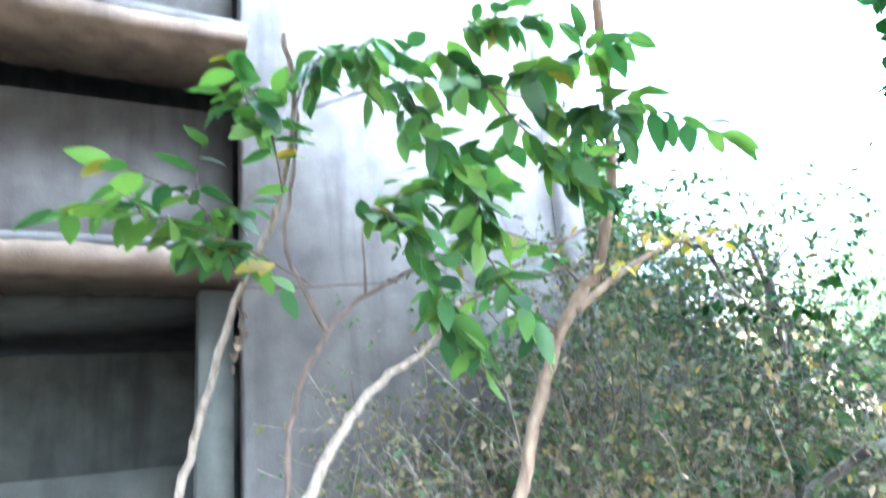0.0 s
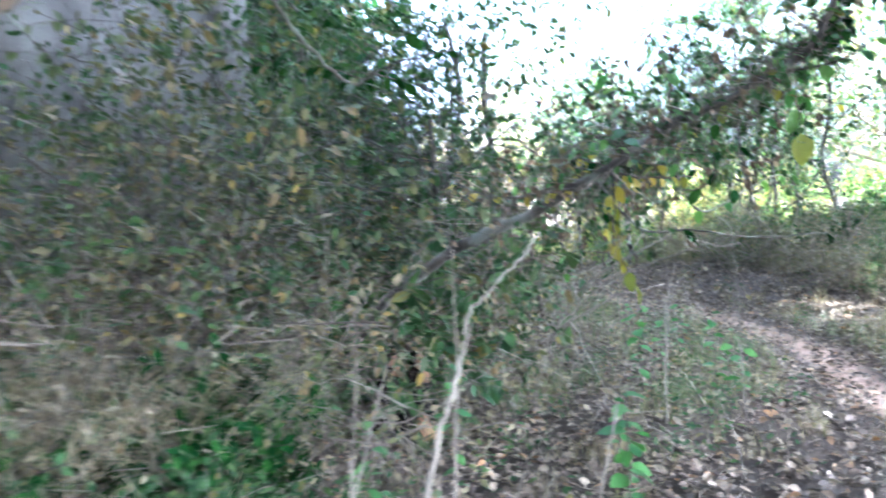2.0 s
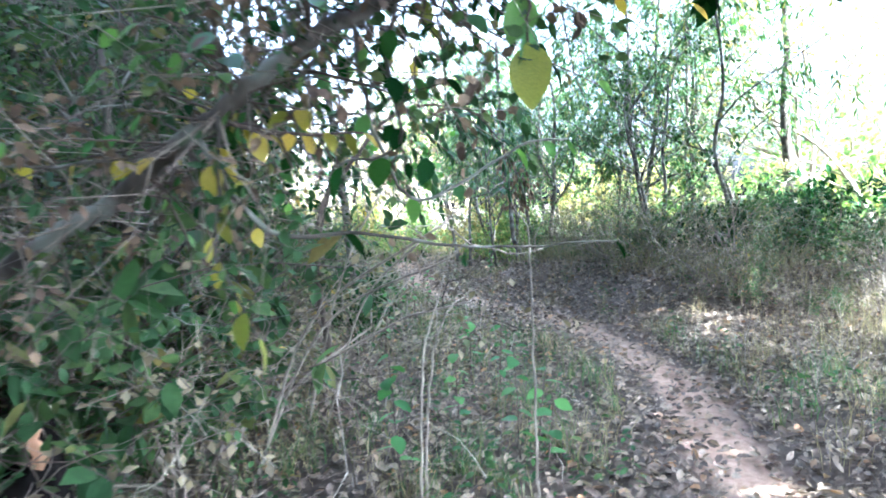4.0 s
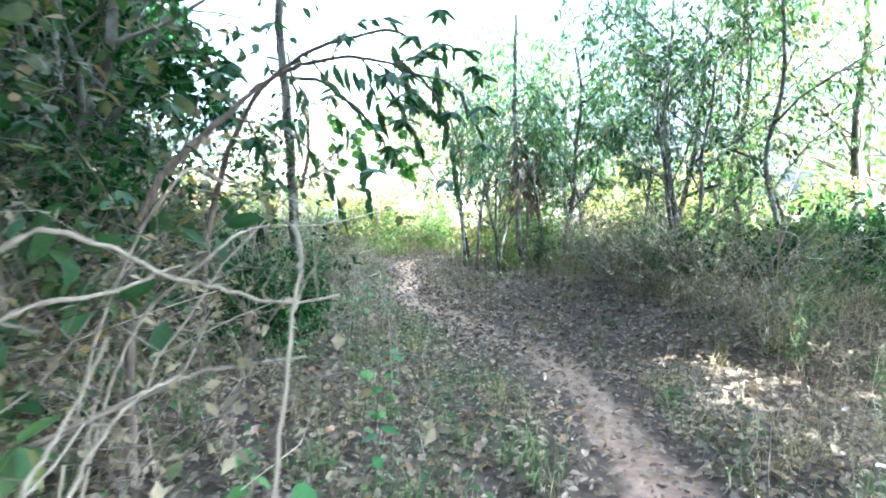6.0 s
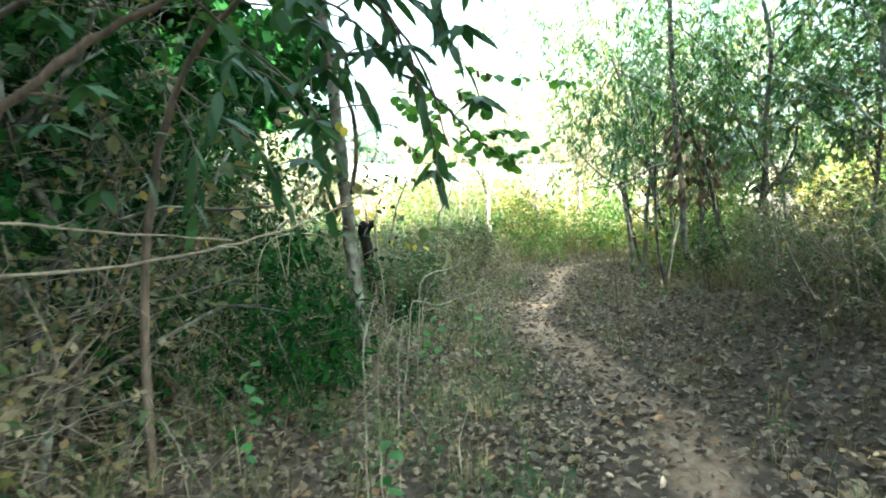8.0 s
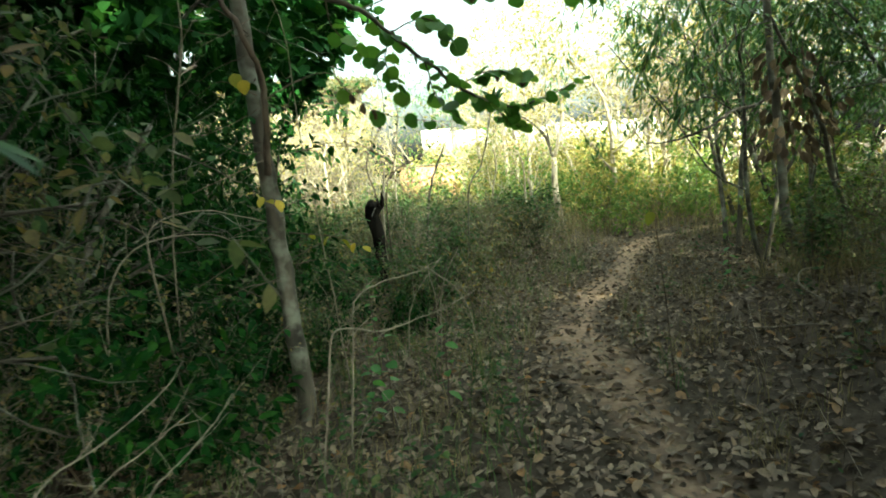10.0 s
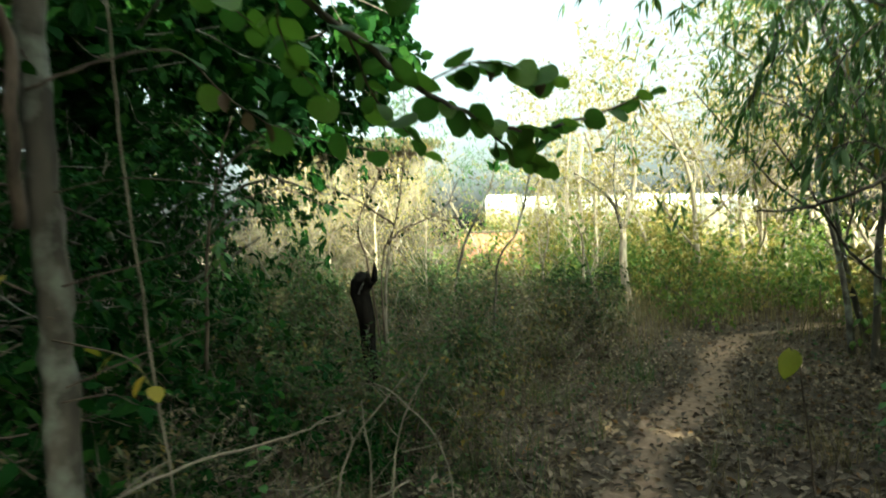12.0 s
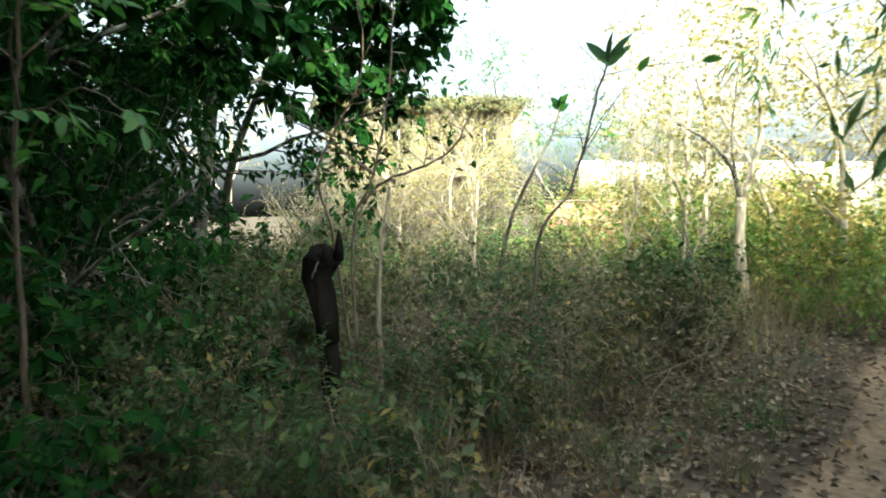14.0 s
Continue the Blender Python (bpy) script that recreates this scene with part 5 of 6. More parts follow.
for i in range(26):
    z = rng.uniform(0.2, 2.3)
    a = rng.uniform(0, 6.28)
    p = np.array((5.53 + 0.06 * math.cos(a), 10.16 + 0.06 * math.sin(a), z))
    d = np.array((math.cos(a), math.sin(a), rng.uniform(-0.4, 0.5))) * rng.uniform(0.25, 0.7)
    line = stem(rt, rng, [p, p + d * 0.5 + rng.normal(0, 0.04, 3), p + d + (0, 0, -0.08)], 0.004, 0.0015, BARK_DARK, "twig", 4)
    twig_leaves(rt, rng, line, 5, M_DARKL if i % 13 else M_YELLOW, 0.075, 0.045, 0.6)

# black broken snag
rng = np.random.default_rng(41)
snag = at_ground("burnt_snag", 5.35, 13.74, "charred black broken snag among dry weeds", "tree stump")
g = Geo()
tube(g, np.array([(0.0, 0, 0.0), (0.01, 0, 0.14), (0.0, 0.01, 0.3), (0.01, 0.0, 0.45), (-0.01, 0, 0.6), (-0.02, 0.01, 0.75)]), 0.05, 0.062, 13, rng, 0.2)
tube(g, np.array([(-0.02, 0.01, 0.72), (-0.03, 0, 0.86), (-0.05, 0, 1.0), (-0.07, 0, 1.1), (-0.06, 0.01, 1.19), (-0.03, 0, 1.24)]), 0.064, 0.098, 13, rng, 0.22)
part("bole", g, CHAR, snag, "charred black bole", True)
g = Geo()
tube(g, [(0.0, -0.005, -0.02), (0.015, 0, 0.13), (0.005, 0.01, 0.26)], 0.07, 0.055, 11, rng, 0.14)
part("bark_sleeve", g, BARK, snag, "grey bark left at the foot", True)
for a, h in ((2.6, 0.08), (0.4, 0.17), (4.2, 0.06), (5.2, 0.1)):
    g = Geo()
    p = np.array((-0.02 + 0.07 * math.cos(a), 0.07 * math.sin(a), 1.2))
    tube(g, [p, p + (0.01, 0, h * 0.6), p + (0.0, 0.01, h)], 0.035, 0.008, 6, rng, 0.2)
    part("splinter", g, CHAR, snag, smooth=True)
for a, z in ((4.6, 1.14), (4.3, 1.1), (5.0, 0.75)):
    g = Geo()
    p = np.array((-0.03 + 0.085 * math.cos(a), 0.085 * math.sin(a), z))
    tube(g, [p, p + (0.012, -0.008, 0.03), p + (0.03, -0.008, 0.06)], 0.006, 0.004, 5, rng, 0.3)
    part("lichen", g, CONCRETE, snag, "pale lichen fleck")
rng = np.random.default_rng(42)
shoot = at_ground("dark_twigged_sapling", 5.45, 13.95, "thin dark-twigged sapling with withered leaves beside the snag", "sapling")
for pts in ([(5.45, 13.95, -0.3), (5.32, 13.85, 0.98), (5.25, 13.8, 1.4), (5.49, 13.91, 1.99), (5.42, 13.9, 2.6)], [(5.45, 13.95, -0.3), (5.44, 13.86, 0.98), (5.56, 13.9, 1.37), (5.64, 13.97, 1.95), (5.66, 14.0, 2.7)], [(5.5, 13.88, 1.2), (5.62, 13.92, 1.33), (5.95, 14.06, 1.49), (6.12, 14.15, 1.79)], [(5.56, 13.9, 1.37), (5.3, 13.9, 1.55), (4.95, 13.9, 1.75)]):
    line = stem(shoot, rng, pts, 0.011, 0.004, BARK_DARK, "stalk", 6)
    for i in range(13):
        q, _ = along(line, [rng.uniform(0.35, 0.99)])
        d = unit(rng.normal(0, 1, 3) + np.array((0, 0, 0.5))) * rng.uniform(0.12, 0.4)
        t = stem(shoot, rng, [q[0], q[0] + d * 0.5 + rng.normal(0, 0.02, 3), q[0] + d], 0.003, 0.0012, BARK_DARK, "twig", 4)
        twig_leaves(shoot, rng, t, 3, M_DEAD if i % 2 else M_DARKL, 0.05, 0.03, 0.6)
for name, pts, top in (("clearing_sapling", [(5.5, 16.3, -0.3), (5.59, 16.36, 0.81), (5.77, 16.48, 1.39), (6.01, 16.61, 1.92), (6.06, 16.64, 2.18)], M_DARKL), ("clearing_sapling", [(6.3, 14.5, -0.3), (6.37, 14.53, 0.92), (6.56, 14.63, 1.3), (6.71, 14.73, 1.9), (6.77, 14.77, 2.11)], M_LONG)):
    rng = np.random.default_rng(int(pts[0][0] * 100))
    ob = at_ground(name, pts[0][0], pts[0][1], "thin bare sapling with a tuft of leaves at the top", "sapling", "clearing saplings")
    line = stem(ob, rng, pts, 0.024 if top is M_DARKL else 0.012, 0.006, BARK, "trunk", 7)
    for i in range(8):
        q, _ = along(line, [rng.uniform(0.4, 0.95)])
        d = unit(rng.normal(0, 1, 3) + np.array((0, 0, 0.8))) * rng.uniform(0.2, 0.6)
        t = stem(ob, rng, [q[0], q[0] + d * 0.5, q[0] + d + rng.normal(0, 0.04, 3)], 0.004, 0.0015, BARK, "twig", 4)
        if i < 4:
            one_leaf(ob, M_BROAD, t[-1], d, rng.normal(0, 1, 3), 0.11, 0.05, rng)
    for i in range(6):
        q, t = along(line, [0.9 + 0.09 * i / 5])
        a = i * 2.4
        one_leaf(ob, top, q[0], np.array((math.cos(a), 0.4 * math.sin(a), 0.9)), (math.sin(a), -1.0, 0.2), 0.2 if top is M_LONG else 0.12, 0.055, rng)

# forked pale tree at the far side of the clearing
rng = np.random.default_rng(43)
ft = at_ground("forked_tree", 7.92, 20.5, "pale forked young tree in the sunlit clearing", "tree")
stem(ft, rng, [(7.92, 20.5, -0.4), (7.8, 20.5, 0.46), (7.8, 20.55, 1.33)], 0.085, 0.06, BARK_PALE, "trunk", 9)
f1 = stem(ft, rng, [(7.8, 20.55, 1.3), (7.63, 20.51, 1.81), (7.3, 20.3, 2.15), (6.97, 20.05, 2.34)], 0.04, 0.015, BARK, "branch")
f2 = stem(ft, rng, [(7.8, 20.55, 1.3), (8.03, 20.69, 2.12), (8.02, 20.75, 2.9), (8.01, 20.77, 3.62), (8.1, 20.9, 4.6)], 0.05, 0.015, BARK_PALE, "branch")
f3 = stem(ft, rng, [(7.74, 20.53, 1.5), (7.66, 20.5, 2.2), (7.72, 20.5, 3.0)], 0.022, 0.008, BARK, "branch")
crown = Geo()
P, D = [], []
for i in range(60):
    src = (f1, f2, f2, f3)[i % 4]
    q, t = along(src, [rng.uniform(0.3, 0.99)])
    d = unit(rng.normal(0, 1, 3) + np.array((0, 0, 0.35))) * rng.uniform(0.5, 1.3)
    line = stem(ft, rng, [q[0], q[0] + d * 0.5 + rng.normal(0, 0.06, 3), q[0] + d], 0.008, 0.002, BARK_PALE, "twig", 4)
    pp, tt = along(line, rng.uniform(0.3, 1, 9))
    P.append(pp), D.append(tt + rng.normal(0, 0.8, tt.shape))
P, D = np.concatenate(P) - np.array(ft.location), np.concatenate(D)
leaves(crown, TINY, P, D, rng.normal(0, 1, P.shape) + (0, 0, 1), 0.08, 0.05)
part("crown", crown, LEAF_SUNNY, ft)
for x, y, h in ((6.68, 24.35, 2.6), (6.98, 24.5, 2.5), (5.9, 25.5, 2.2)):
    ob = at_ground("slender_trunk", x, y, "slender pale bare trunk in the clearing", "tree", "slender trunks")
    line = stem(ob, rng, [(x, y, -0.4), (x + 0.03, y, h * 0.5), (x - 0.02, y + 0.1, h), (x + 0.1, y + 0.2, h + 1.2)], 0.07, 0.035, BARK_PALE, "trunk", 8)
    for i in range(9):
        q, _ = along(line, [rng.uniform(0.5, 0.98)])
        d = unit(rng.normal(0, 1, 3) + np.array((0, 0, 0.5))) * rng.uniform(0.5, 1.2)
        stem(ob, rng, [q[0], q[0] + d * 0.5 + rng.normal(0, 0.06, 3), q[0] + d], 0.013, 0.004, BARK_PALE, "branch", 4)

# tree wrapped in dead leaves, right of the trail
rng = np.random.default_rng(44)
dt = at_ground("vine_hung_tree", 9.62, 12.95, "crooked thin tree with a bundle of withered leaves on its trunk", "tree")
dl = stem(dt, rng, [(9.62, 12.95, -0.4), (9.75, 12.9, 0.1), (9.58, 12.92, 0.5), (9.55, 12.95, 1.3), (9.5, 13.0, 2.1), (9.45, 13.05, 3.2), (9.4, 13.0, 4.4)], 0.055, 0.03, BARK, "trunk", 9)
stem(dt, rng, [(9.52, 12.98, 1.75), (9.3, 12.8, 1.62), (8.95, 12.4, 1.55), (8.68, 12.25, 1.42), (8.47, 12.5, 1.34), (8.23, 12.65, 1.33)], 0.02, 0.006, BARK, "branch", 7)
M_NARROW = leaf_meshes("narrow_leaf", LANCE, LEAF_NARROW)
for pts in ([(9.45, 13.05, 2.9), (9.0, 12.8, 2.75), (8.5, 12.7, 2.4), (8.2, 12.9, 1.9)], [(9.47, 13.02, 2.6), (9.1, 12.6, 2.5), (8.7, 12.5, 2.2), (8.5, 12.6, 1.75)], [(9.48, 13.0, 2.4), (9.2, 12.9, 2.3), (8.9, 13.1, 1.95), (8.8, 13.2, 1.6)], [(9.42, 13.0, 3.3), (9.0, 13.1, 3.1), (8.6, 13.2, 2.7), (8.4, 13.3, 2.2)], [(8.95, 12.4, 1.55), (8.75, 12.5, 1.7), (8.5, 12.6, 1.6)]):
    line = stem(dt, rng, pts, 0.008, 0.003, BARK, "twig", 5)
    twig_leaves(dt, rng, line, 16, M_NARROW, 0.17, 0.034, 1.4, 0.3)
    for k in range(4):
        q, _ = along(line, [rng.uniform(0.4, 0.95)])
        e = unit(rng.normal(0, 1, 3) - np.array((0, 0, 0.6))) * 0.3
        sub = stem(dt, rng, [q[0], q[0] + e * 0.5, q[0] + e], 0.003, 0.0015, BARK, "twig", 4)
        twig_leaves(dt, rng, sub, 7, M_NARROW, 0.16, 0.032, 1.4, 0.2)
for i in range(120):
    z = rng.uniform(1.1, 2.15)
    a = rng.uniform(0, 6.28)
    rr = 0.12 + 0.32 * rng.uniform(0, 1) * math.sin(math.pi * (z - 0.9) / 1.4)
    one_leaf(dt, M_DEAD, (9.66 + rr * math.cos(a), 12.95 + rr * math.sin(a), z), (math.cos(a) * 0.5, math.sin(a) * 0.5, -1), rng.normal(0, 1, 3), 0.12, 0.075, rng)

# slender tree against the bright sky, far right
rng = np.random.default_rng(45)
st = at_ground("thin_sky_tree", 14.4, 10.5, "thin dark-barked tree standing against the bright sky", "tree")
sl = stem(st, rng, [(14.4, 10.5, -0.4), (14.45, 10.5, 1.2), (14.3, 10.5, 2.6), (14.4, 10.5, 4.0), (14.3, 10.5, 5.6), (14.4, 10.5, 7.0)], 0.11, 0.05, BARK, "trunk", 9, 0.1)
for i in range(12):
    q, _ = along(sl, [rng.uniform(0.3, 0.98)])
    d = unit(rng.normal(0, 1, 3) + np.array((0, 0, 0.4))) * rng.uniform(0.6, 1.5)
    stem(st, rng, [q[0], q[0] + d * 0.5 + rng.normal(0, 0.1, 3), q[0] + d], 0.02, 0.004, BARK_DARK, "branch", 5)

# orange leaf on a thin twig at the trail's edge
rng = np.random.default_rng(46)
ow = at_ground("orange_leaf_twig", 7.95, 10.55, "thin twig holding one withered orange leaf", "twig")
ol = stem(ow, rng, [(7.95, 10.55, -0.33), (7.9, 10.5, 0.3), (7.84, 10.42, 0.8), (7.8, 10.38, 0.89)], 0.004, 0.002, BARK_DARK, "stalk", 5)
one_leaf(ow, M_YELLOW, ol[-1], (0.05, -0.05, -1), (0.3, -1, 0), 0.095, 0.065, rng)

# hanging dark leaves at the wood's edge, close to the trail
rng = np.random.default_rng(47)
hd = at_ground("hanging_leaf_tree", 4.5, 8.2, "dark tree with long leaves hanging close to the trail", "tree")
hm = stem(hd, rng, [(4.5, 8.2, -0.35), (4.55, 8.15, 0.9), (4.8, 8.05, 1.8), (5.2, 7.9, 2.25), (5.75, 7.7, 2.45), (6.0, 7.7, 2.4)], 0.028, 0.008, BARK_DARK, "trunk", 7)
for pts in ([(4.95, 8.0, 2.0), (5.35, 7.75, 1.85), (5.6, 7.65, 1.55), (5.65, 7.6, 1.2)], [(5.2, 7.9, 2.25), (5.6, 7.7, 2.1), (5.75, 7.6, 1.8)], [(5.75, 7.7, 2.45), (5.9, 7.7, 2.25), (5.98, 7.65, 1.95)], [(4.85, 8.03, 1.85), (5.3, 7.75, 1.5), (5.5, 7.65, 1.05)], [(6.0, 7.7, 2.4), (6.15, 7.7, 2.3), (6.2, 7.7, 2.1)], [(4.8, 8.05, 1.8), (4.95, 7.9, 1.5), (4.95, 7.8, 1.2)], [(5.1, 7.94, 2.15), (5.2, 7.7, 1.9), (5.1, 7.6, 1.6)]):
    line = stem(hd, rng, pts, 0.007, 0.002, BARK_DARK, "twig", 5)
    twig_leaves(hd, rng, line, 10, M_LONG, 0.19, 0.055, 1.4, 0.25)

# light green sprays at the dark wood's edge
rng = np.random.default_rng(48)
sp = at_ground("green_spray_shrub", 4.55, 12.5, "shrub with light green leaf sprays at the dark wood's edge", "shrub")
stem(sp, rng, [(4.55, 12.5, -0.35), (4.58, 12.48, 0.6), (4.66, 12.42, 1.3), (4.8, 12.36, 1.75), (4.95, 12.3, 2.1)], 0.016, 0.006, BARK_DARK, "trunk", 6)
for pts in ([(4.66, 12.42, 1.3), (5.0, 12.3, 1.52), (5.35, 12.2, 1.58), (5.7, 12.1, 1.45)], [(4.74, 12.4, 1.55), (5.0, 12.2, 1.78), (5.3, 12.05, 1.84), (5.55, 11.95, 1.76)], [(4.8, 12.36, 1.75), (5.1, 12.4, 1.95), (5.45, 12.4, 2.0)], [(4.62, 12.45, 1.0), (4.85, 12.2, 1.2), (5.1, 12.0, 1.22)], [(4.8, 12.36, 1.75), (4.75, 12.1, 1.95), (4.85, 11.8, 2.0)]):
    line = stem(sp, rng, pts, 0.006, 0.002, BARK_DARK, "branch", 5)
    for k in range(4):
        q, t = along(line, [rng.uniform(0.3, 0.95)])
        e = unit(t[0] * 0.6 + rng.normal(0, 0.6, 3)) * rng.uniform(0.14, 0.3)
        sub = stem(sp, rng, [q[0], q[0] + e * 0.5 + rng.normal(0, 0.01, 3), q[0] + e + (0, 0, -0.03)], 0.003, 0.0015, BARK_DARK, "twig", 4)
        twig_leaves(sp, rng, sub, 6, M_SEED, 0.085, 0.04, 0.35)

# thin bare lianas and forked dry boughs before the dark wood
for i, pts in enumerate(([(5.2, 9.5, -0.33), (5.0, 9.6, 0.7), (4.95, 9.7, 1.05), (5.15, 9.95, 1.12), (5.45, 10.1, 1.02)], [(4.9, 9.3, -0.33), (4.85, 9.35, 0.6), (4.9, 9.6, 0.95), (5.2, 9.9, 0.98), (5.35, 10.0, 0.85)],
                         [(4.9, 9.9, -0.33), (5.0, 9.8, 0.8), (5.15, 9.7, 1.5), (5.25, 9.75, 2.1), (5.2, 9.8, 2.8)], [(5.75, 10.6, -0.33), (5.7, 10.5, 0.6), (5.62, 10.45, 1.5), (5.6, 10.4, 2.2), (5.5, 10.3, 2.6)],
                         [(6.3, 10.9, -0.33), (6.35, 10.95, 0.2), (6.3, 11.0, 0.55)], [(6.6, 11.5, -0.33), (6.5, 11.6, 0.15), (6.2, 11.7, 0.42), (6.0, 11.75, 0.45)], [(6.9, 12.2, -0.33), (6.6, 12.4, -0.05), (6.3, 12.5, 0.12), (6.1, 12.55, 0.08)])):
    rng = np.random.default_rng(470 + i)
    ob = thing("dry_liana", *pts[0], "thin bare dry liana before the dark wood", "liana", "dry lianas")
    line = stem(ob, rng, pts, 0.006, 0.003, BARK_STEM, "stalk", 6, 0.12)
    for k in range(4):
        q, t = along(line, [rng.uniform(0.4, 0.98)])
        d = unit(t[0] + rng.normal(0, 0.7, 3)) * rng.uniform(0.12, 0.35)
        stem(ob, rng, [q[0], q[0] + d * 0.5 + rng.normal(0, 0.02, 3), q[0] + d], 0.0025, 0.001, BARK_STEM, "twig", 4)

# ---- ground cover ----


def cover(rng, n, reach, power=1.0, spots=None):
    """Random places in the seen ground, denser near the walk."""
    x, y = rng.uniform(-4, 14, n * 6), rng.uniform(-0.5, 30, n * 6)
    w, _ = from_line(WALK, x, y)
    keep = rng.uniform(0, 1, n * 6) < np.exp(-(w / reach) ** 2) ** power
    lx, ly = (x + 1.62) * 0.883 + (y - 5.0) * 0.469, -(x + 1.62) * 0.469 + (y - 5.0) * 0.883
    keep &= ~((lx > -7.3) & (lx < 3.6) & (ly > 0.0))
    return x[keep][:n], y[keep][:n]


TINY_CURL = leaf_template([(0.45, 0.5)], 0.8, -0.2)
SHORT_CURL = leaf_template([(0.25, 0.4), (0.65, 0.42)], 0.7, -0.3)


def make_litter():
    rng = np.random.default_rng(51)
    g = Geo()
    x, y = cover(rng, 135000, 7.5)
    d, s = from_line(TRAIL, x, y)
    patch = 0.5 + 0.5 * np.sin(x * 2.3 + 1.1 * np.sin(y * 1.7)) * np.sin(y * 1.9)
    strewn = ease(7.5, 9.0, y) * (1 - ease(10.8, 12.0, y))
    keep = rng.uniform(0, 1, len(x)) < (0.42 + 0.3 * strewn + (0.58 - 0.3 * strewn) * ease(0.0, 0.36, d)) * (0.6 + 0.4 * patch)
    x, y = x[keep], y[keep]
    p = np.stack([x, y, land(x, y) + rng.uniform(0.002, 0.03, len(x))], -1)
    a = rng.uniform(0, 6.283, len(x))
    dr = np.stack([np.cos(a), np.sin(a), rng.normal(0.05, 0.25, len(x))], -1)
    u = rng.normal(0, 0.45, p.shape) + (0, 0, 1)
    k = rng.uniform(0.5, 1.3, len(x))
    wide = 0.042 * k * rng.uniform(0.7, 1.4, len(x))
    w, _ = from_line(WALK, x, y)
    for near, blade in ((w < 2.6, SHORT_CURL), (w >= 2.6, TINY_CURL)):
        leaves(g, blade, p[near], dr[near], u[near], 0.063 * k[near], wide[near] * 0.9)
    ob = new("leaf_litter", g.mesh("leaf_litter", LITTER))
    tagged(ob, "deep grey-brown litter of curled fallen leaves", "leaf litter", kind="stuff")


def blades(rng, x, y, height, lean, width, name, material, label):
    n = len(x)
    z = land(x, y) - 0.01
    a, b = rng.uniform(0, 6.283, n), rng.uniform(0, 6.283, n)
    ld = np.stack([np.cos(a), np.sin(a)], -1) * (lean * height * rng.uniform(0.1, 1.2, n))[:, None]
    sd = np.stack([np.cos(b), np.sin(b)], -1) * (width * rng.uniform(0.6, 1.3, n))[:, None]
    v = []
    for f, w in ((0.0, 1.0), (0.4, 0.85), (0.75, 0.55)):
        for s in (-1, 1):
            v.append(np.stack([x + ld[:, 0] * f ** 2 + s * sd[:, 0] * w, y + ld[:, 1] * f ** 2 + s * sd[:, 1] * w, z + height * f * (1 - 0.15 * f * lean)], -1))
    v.append(np.stack([x + ld[:, 0], y + ld[:, 1], z + height * (1 - 0.35 * lean)], -1))
    v = np.stack(v, 1)
    o = np.arange(n)[:, None, None] * 7
    g = Geo()
    g.add(v.reshape(-1, 3), (np.array([(0, 1, 3, 2), (2, 3, 5, 4)])[None] + o).reshape(-1, 4), (np.array([(4, 5, 6)])[None] + o).reshape(-1, 3))
    return tagged(new(name, g.mesh(name, material)), label, "grass", kind="stuff")


def clumped(rng, n, reach, clumps, radius, trail=0.35):
    cx, cy = cover(rng, clumps, reach)
    i = rng.integers(len(cx), size=n)
    rr = radius * rng.uniform(0.2, 1, len(cx))[i]
    x, y = cx[i] + rng.normal(0, 1, n) * rr, cy[i] + rng.normal(0, 1, n) * rr
    d, _ = from_line(TRAIL, x, y)
    w, _ = from_line(WALK, x, y)
    k = (d > trail) & (w > 0.35)
    return x[k], y[k]


def make_grass():
    rng = np.random.default_rng(52)
    x, y = clumped(rng, 26000, 6.5, 1100, 0.13)
    blades(rng, x, y, rng.uniform(0.08, 0.34, len(x)), 0.7, 0.0022, "dry_grass", GRASS_DRY, "short dry straw-coloured grass among the leaves")
    x, y = clumped(rng, 27000, 7.5, 1100, 0.16)
    k = (y > 4.5) & (x < 8)
    x, y = x[k], y[k]
    blades(rng, x, y, rng.uniform(0.08, 0.4, len(x)), 0.8, 0.003, "green_grass", GRASS_GREEN, "thin green grass and weeds in the shade")
    n = 42000
    x, y = rng.uniform(-2, 15, n), 17.5 + 15.5 * rng.uniform(0, 1, n) ** 0.8
    d, s = from_line(TRAIL, x, y)
    patch = np.sin(x * 1.3 + np.sin(y)) * np.sin(y * 1.1) + rng.uniform(-0.6, 1.0, n)
    k = (d > 0.6) & (patch > -0.3)
    x, y = x[k], y[k]
    blades(rng, x, y, rng.uniform(0.3, 0.95, len(x)), 0.5, 0.005, "tall_dry_grass", GRASS_DRY, "tall yellow dry grass of the sunlit clearing")
    n = 16000
    x, y = rng.uniform(8.6, 15, n), rng.uniform(4.2, 14, n)
    d, s = from_line(TRAIL, x, y)
    patch = np.sin(x * 2.1 + np.sin(y * 1.4)) * np.sin(y * 1.7) + rng.uniform(-0.6, 0.8, n)
    k = (d > 1.6) & (patch > -0.1)
    x, y = x[k], y[k]
    blades(rng, x, y, rng.uniform(0.15, 0.6, len(x)), 0.6, 0.003, "bank_grass", GRASS_DRY, "thin greying dry grass on the low bank")


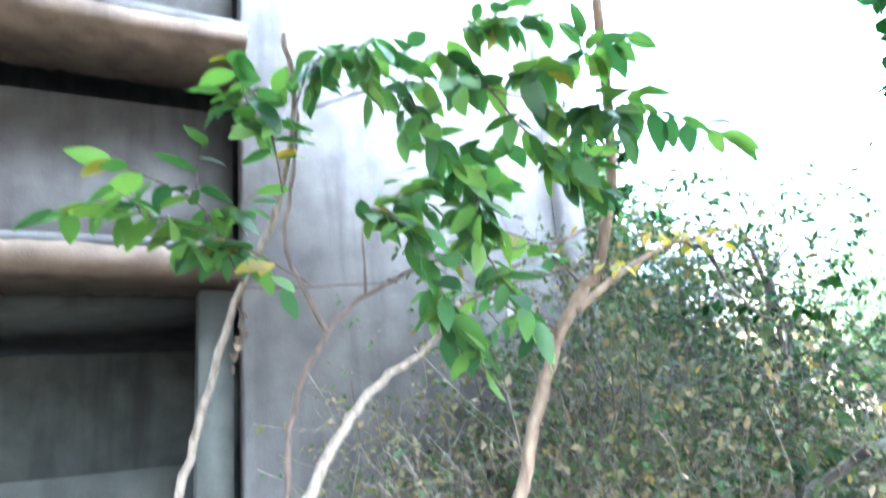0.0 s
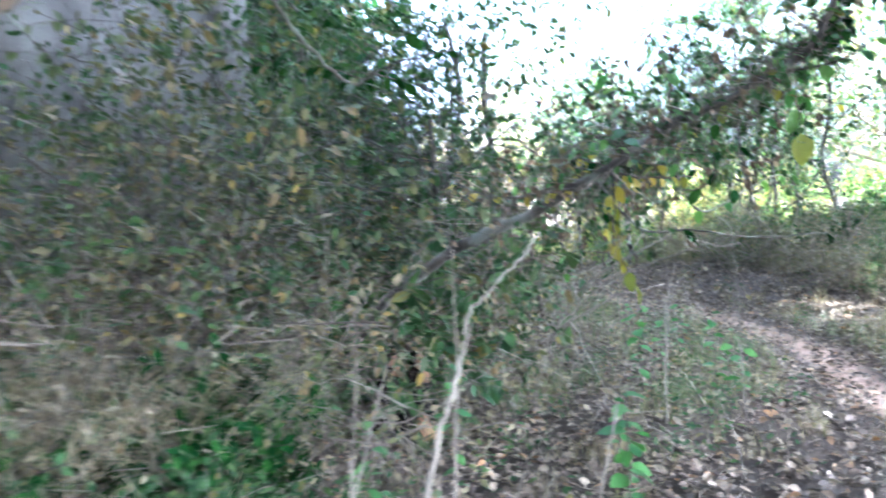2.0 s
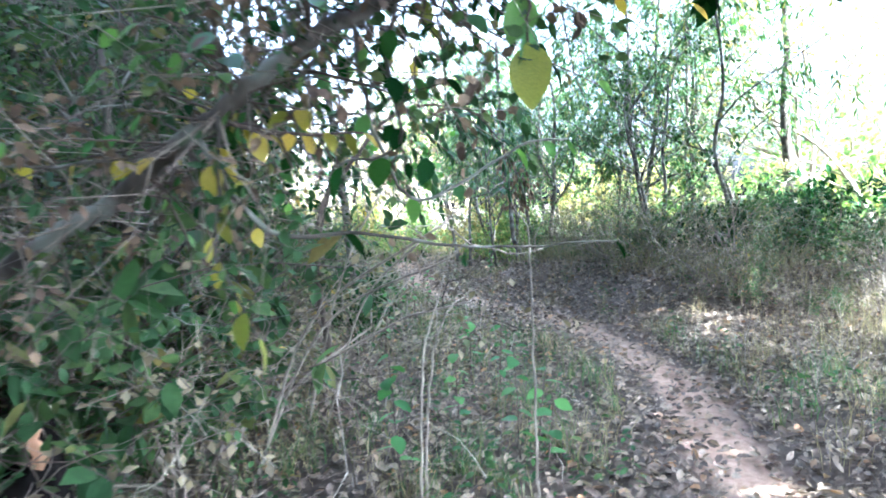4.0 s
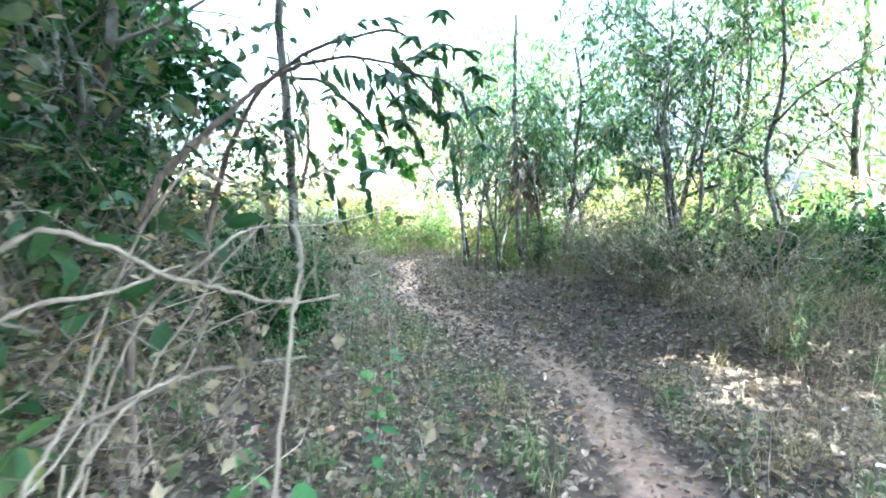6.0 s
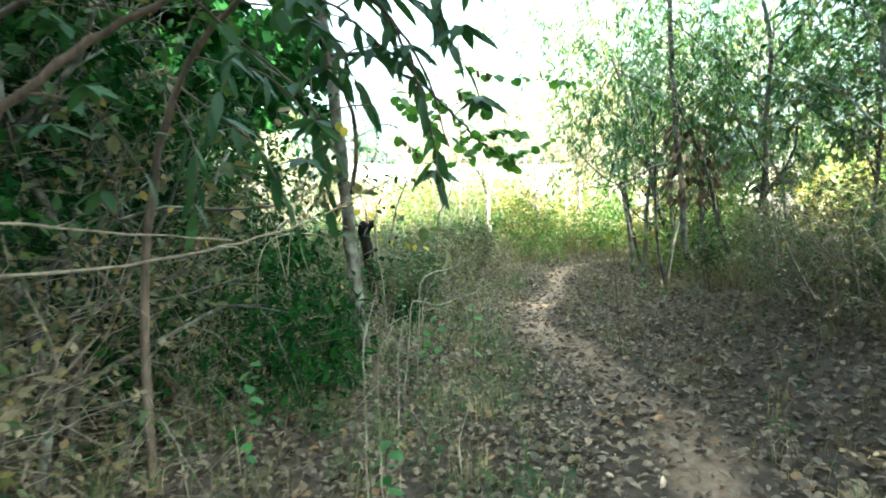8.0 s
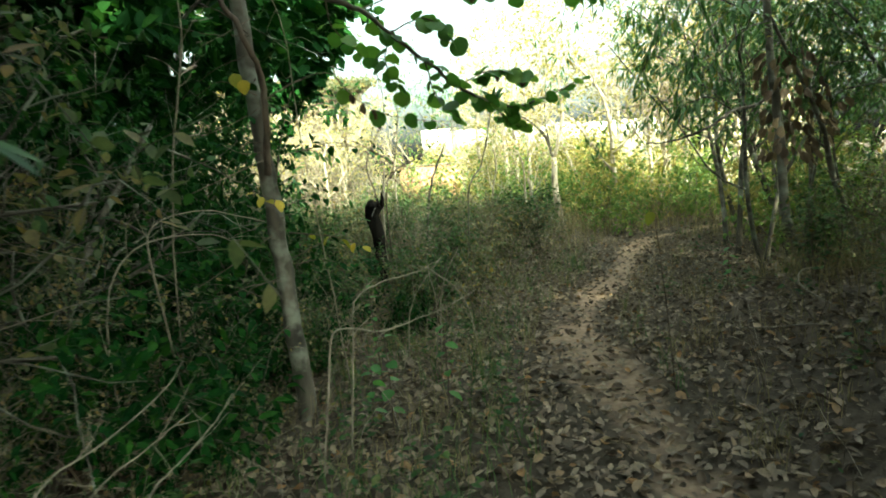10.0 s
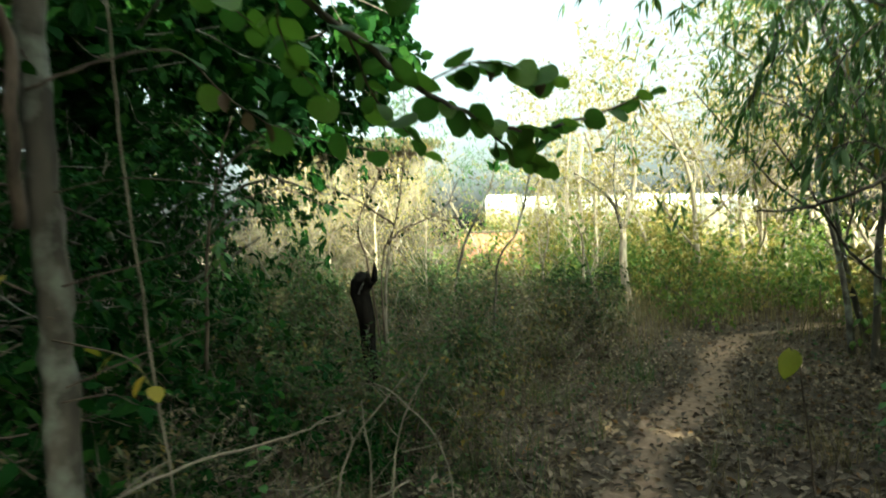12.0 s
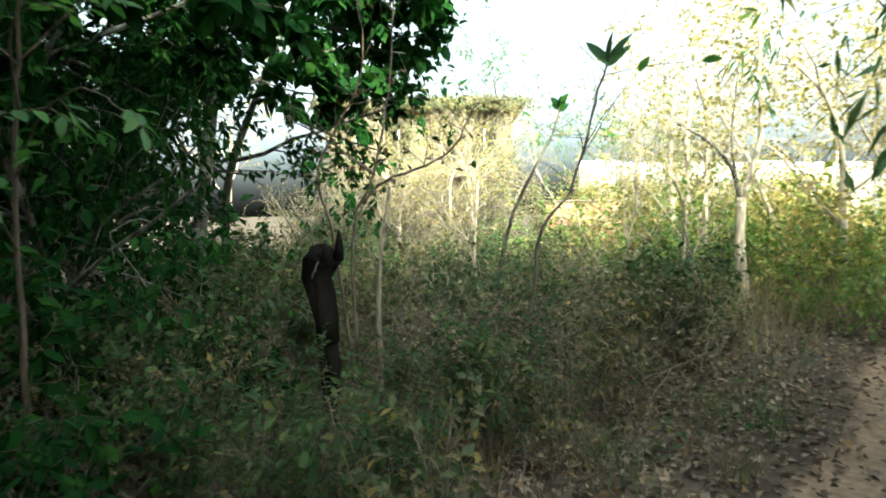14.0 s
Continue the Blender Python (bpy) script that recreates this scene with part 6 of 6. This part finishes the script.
def make_straw():
    rng = np.random.default_rng(55)
    n = 6500
    cx, cy = rng.uniform(-0.6, 0.95, 160), rng.uniform(3.7, 5.3, 160)
    i = rng.integers(160, size=n)
    x, y = cx[i] + rng.normal(0, 0.09, n), cy[i] + rng.normal(0, 0.09, n)
    lx, ly = (x + 1.62) * 0.883 + (y - 5.0) * 0.469, -(x + 1.62) * 0.469 + (y - 5.0) * 0.883
    k = ((ly < -0.15) | (lx > 3.7)) & ((x - 2.3) ** 2 + (y - 4.6) ** 2 > 0.6)
    x, y = x[k], y[k]
    blades(rng, x, y, rng.uniform(0.5, 1.45, len(x)), 1.1, 0.0035, "dead_straw", STRAW, "tangled pale dead straw in the dry thicket")


def make_twigs():
    rng = np.random.default_rng(53)
    g = Geo()
    x, y = cover(rng, 3800, 6.0)
    d, _ = from_line(TRAIL, x, y)
    w, _ = from_line(WALK, x, y)
    for i in range(len(x)):
        lying = rng.uniform() < 0.35
        if d[i] < 0.4 or (w[i] < 0.6 and not lying):
            continue
        h = rng.uniform(0.15, 0.75) * (0.6 if lying else min(1.0, 0.45 + w[i] * 0.3))
        a = rng.uniform(0, 6.28)
        up = 0.08 if lying else rng.uniform(0.5, 1.0)
        v = np.array((math.cos(a) * (1 - up * 0.8), math.sin(a) * (1 - up * 0.8), up))
        p = np.array((x[i], y[i], float(land(x[i], y[i])) + 0.005))
        pts = [p, p + v * h * 0.4 + rng.normal(0, 0.02, 3), p + v * h * 0.75 + rng.normal(0, 0.04, 3), p + v * h + rng.normal(0, 0.06, 3)]
        tube(g, pts, rng.uniform(0.002, 0.005), 0.001, 3, cap=False)
        if not lying:
            q = pts[2] + rng.normal(0, 0.12, 3)
            tube(g, [pts[1], (pts[1] + q) / 2 + rng.normal(0, 0.02, 3), q], 0.002, 0.001, 3, cap=False)
    tagged(new("dead_twigs", g.mesh("dead_twigs", TWIG_DRY)), "fine dead twigs standing and lying in the litter", "twigs", kind="stuff")


def make_weeds():
    rng = np.random.default_rng(54)
    g = Geo()
    x, y = clumped(rng, 14000, 6.0, 420, 0.18, 0.5)
    p = np.stack([x, y, land(x, y) + np.abs(rng.normal(0, 0.13, len(x))) + 0.02], -1)
    a = rng.uniform(0, 6.28, len(x))
    dr = np.stack([np.cos(a), np.sin(a), rng.normal(-0.1, 0.3, len(x))], -1)
    k = rng.uniform(0.5, 1.3, len(x))
    leaves(g, SHORT, p, dr, rng.normal(0, 0.35, p.shape) + (0, 0, 1), 0.055 * k, 0.03 * k)
    tagged(new("low_weeds", g.mesh("low_weeds", LEAF_DEEP)), "low green weeds creeping through the litter", "weeds", kind="stuff")


make_litter()
make_grass()
make_straw()
make_twigs()
make_weeds()
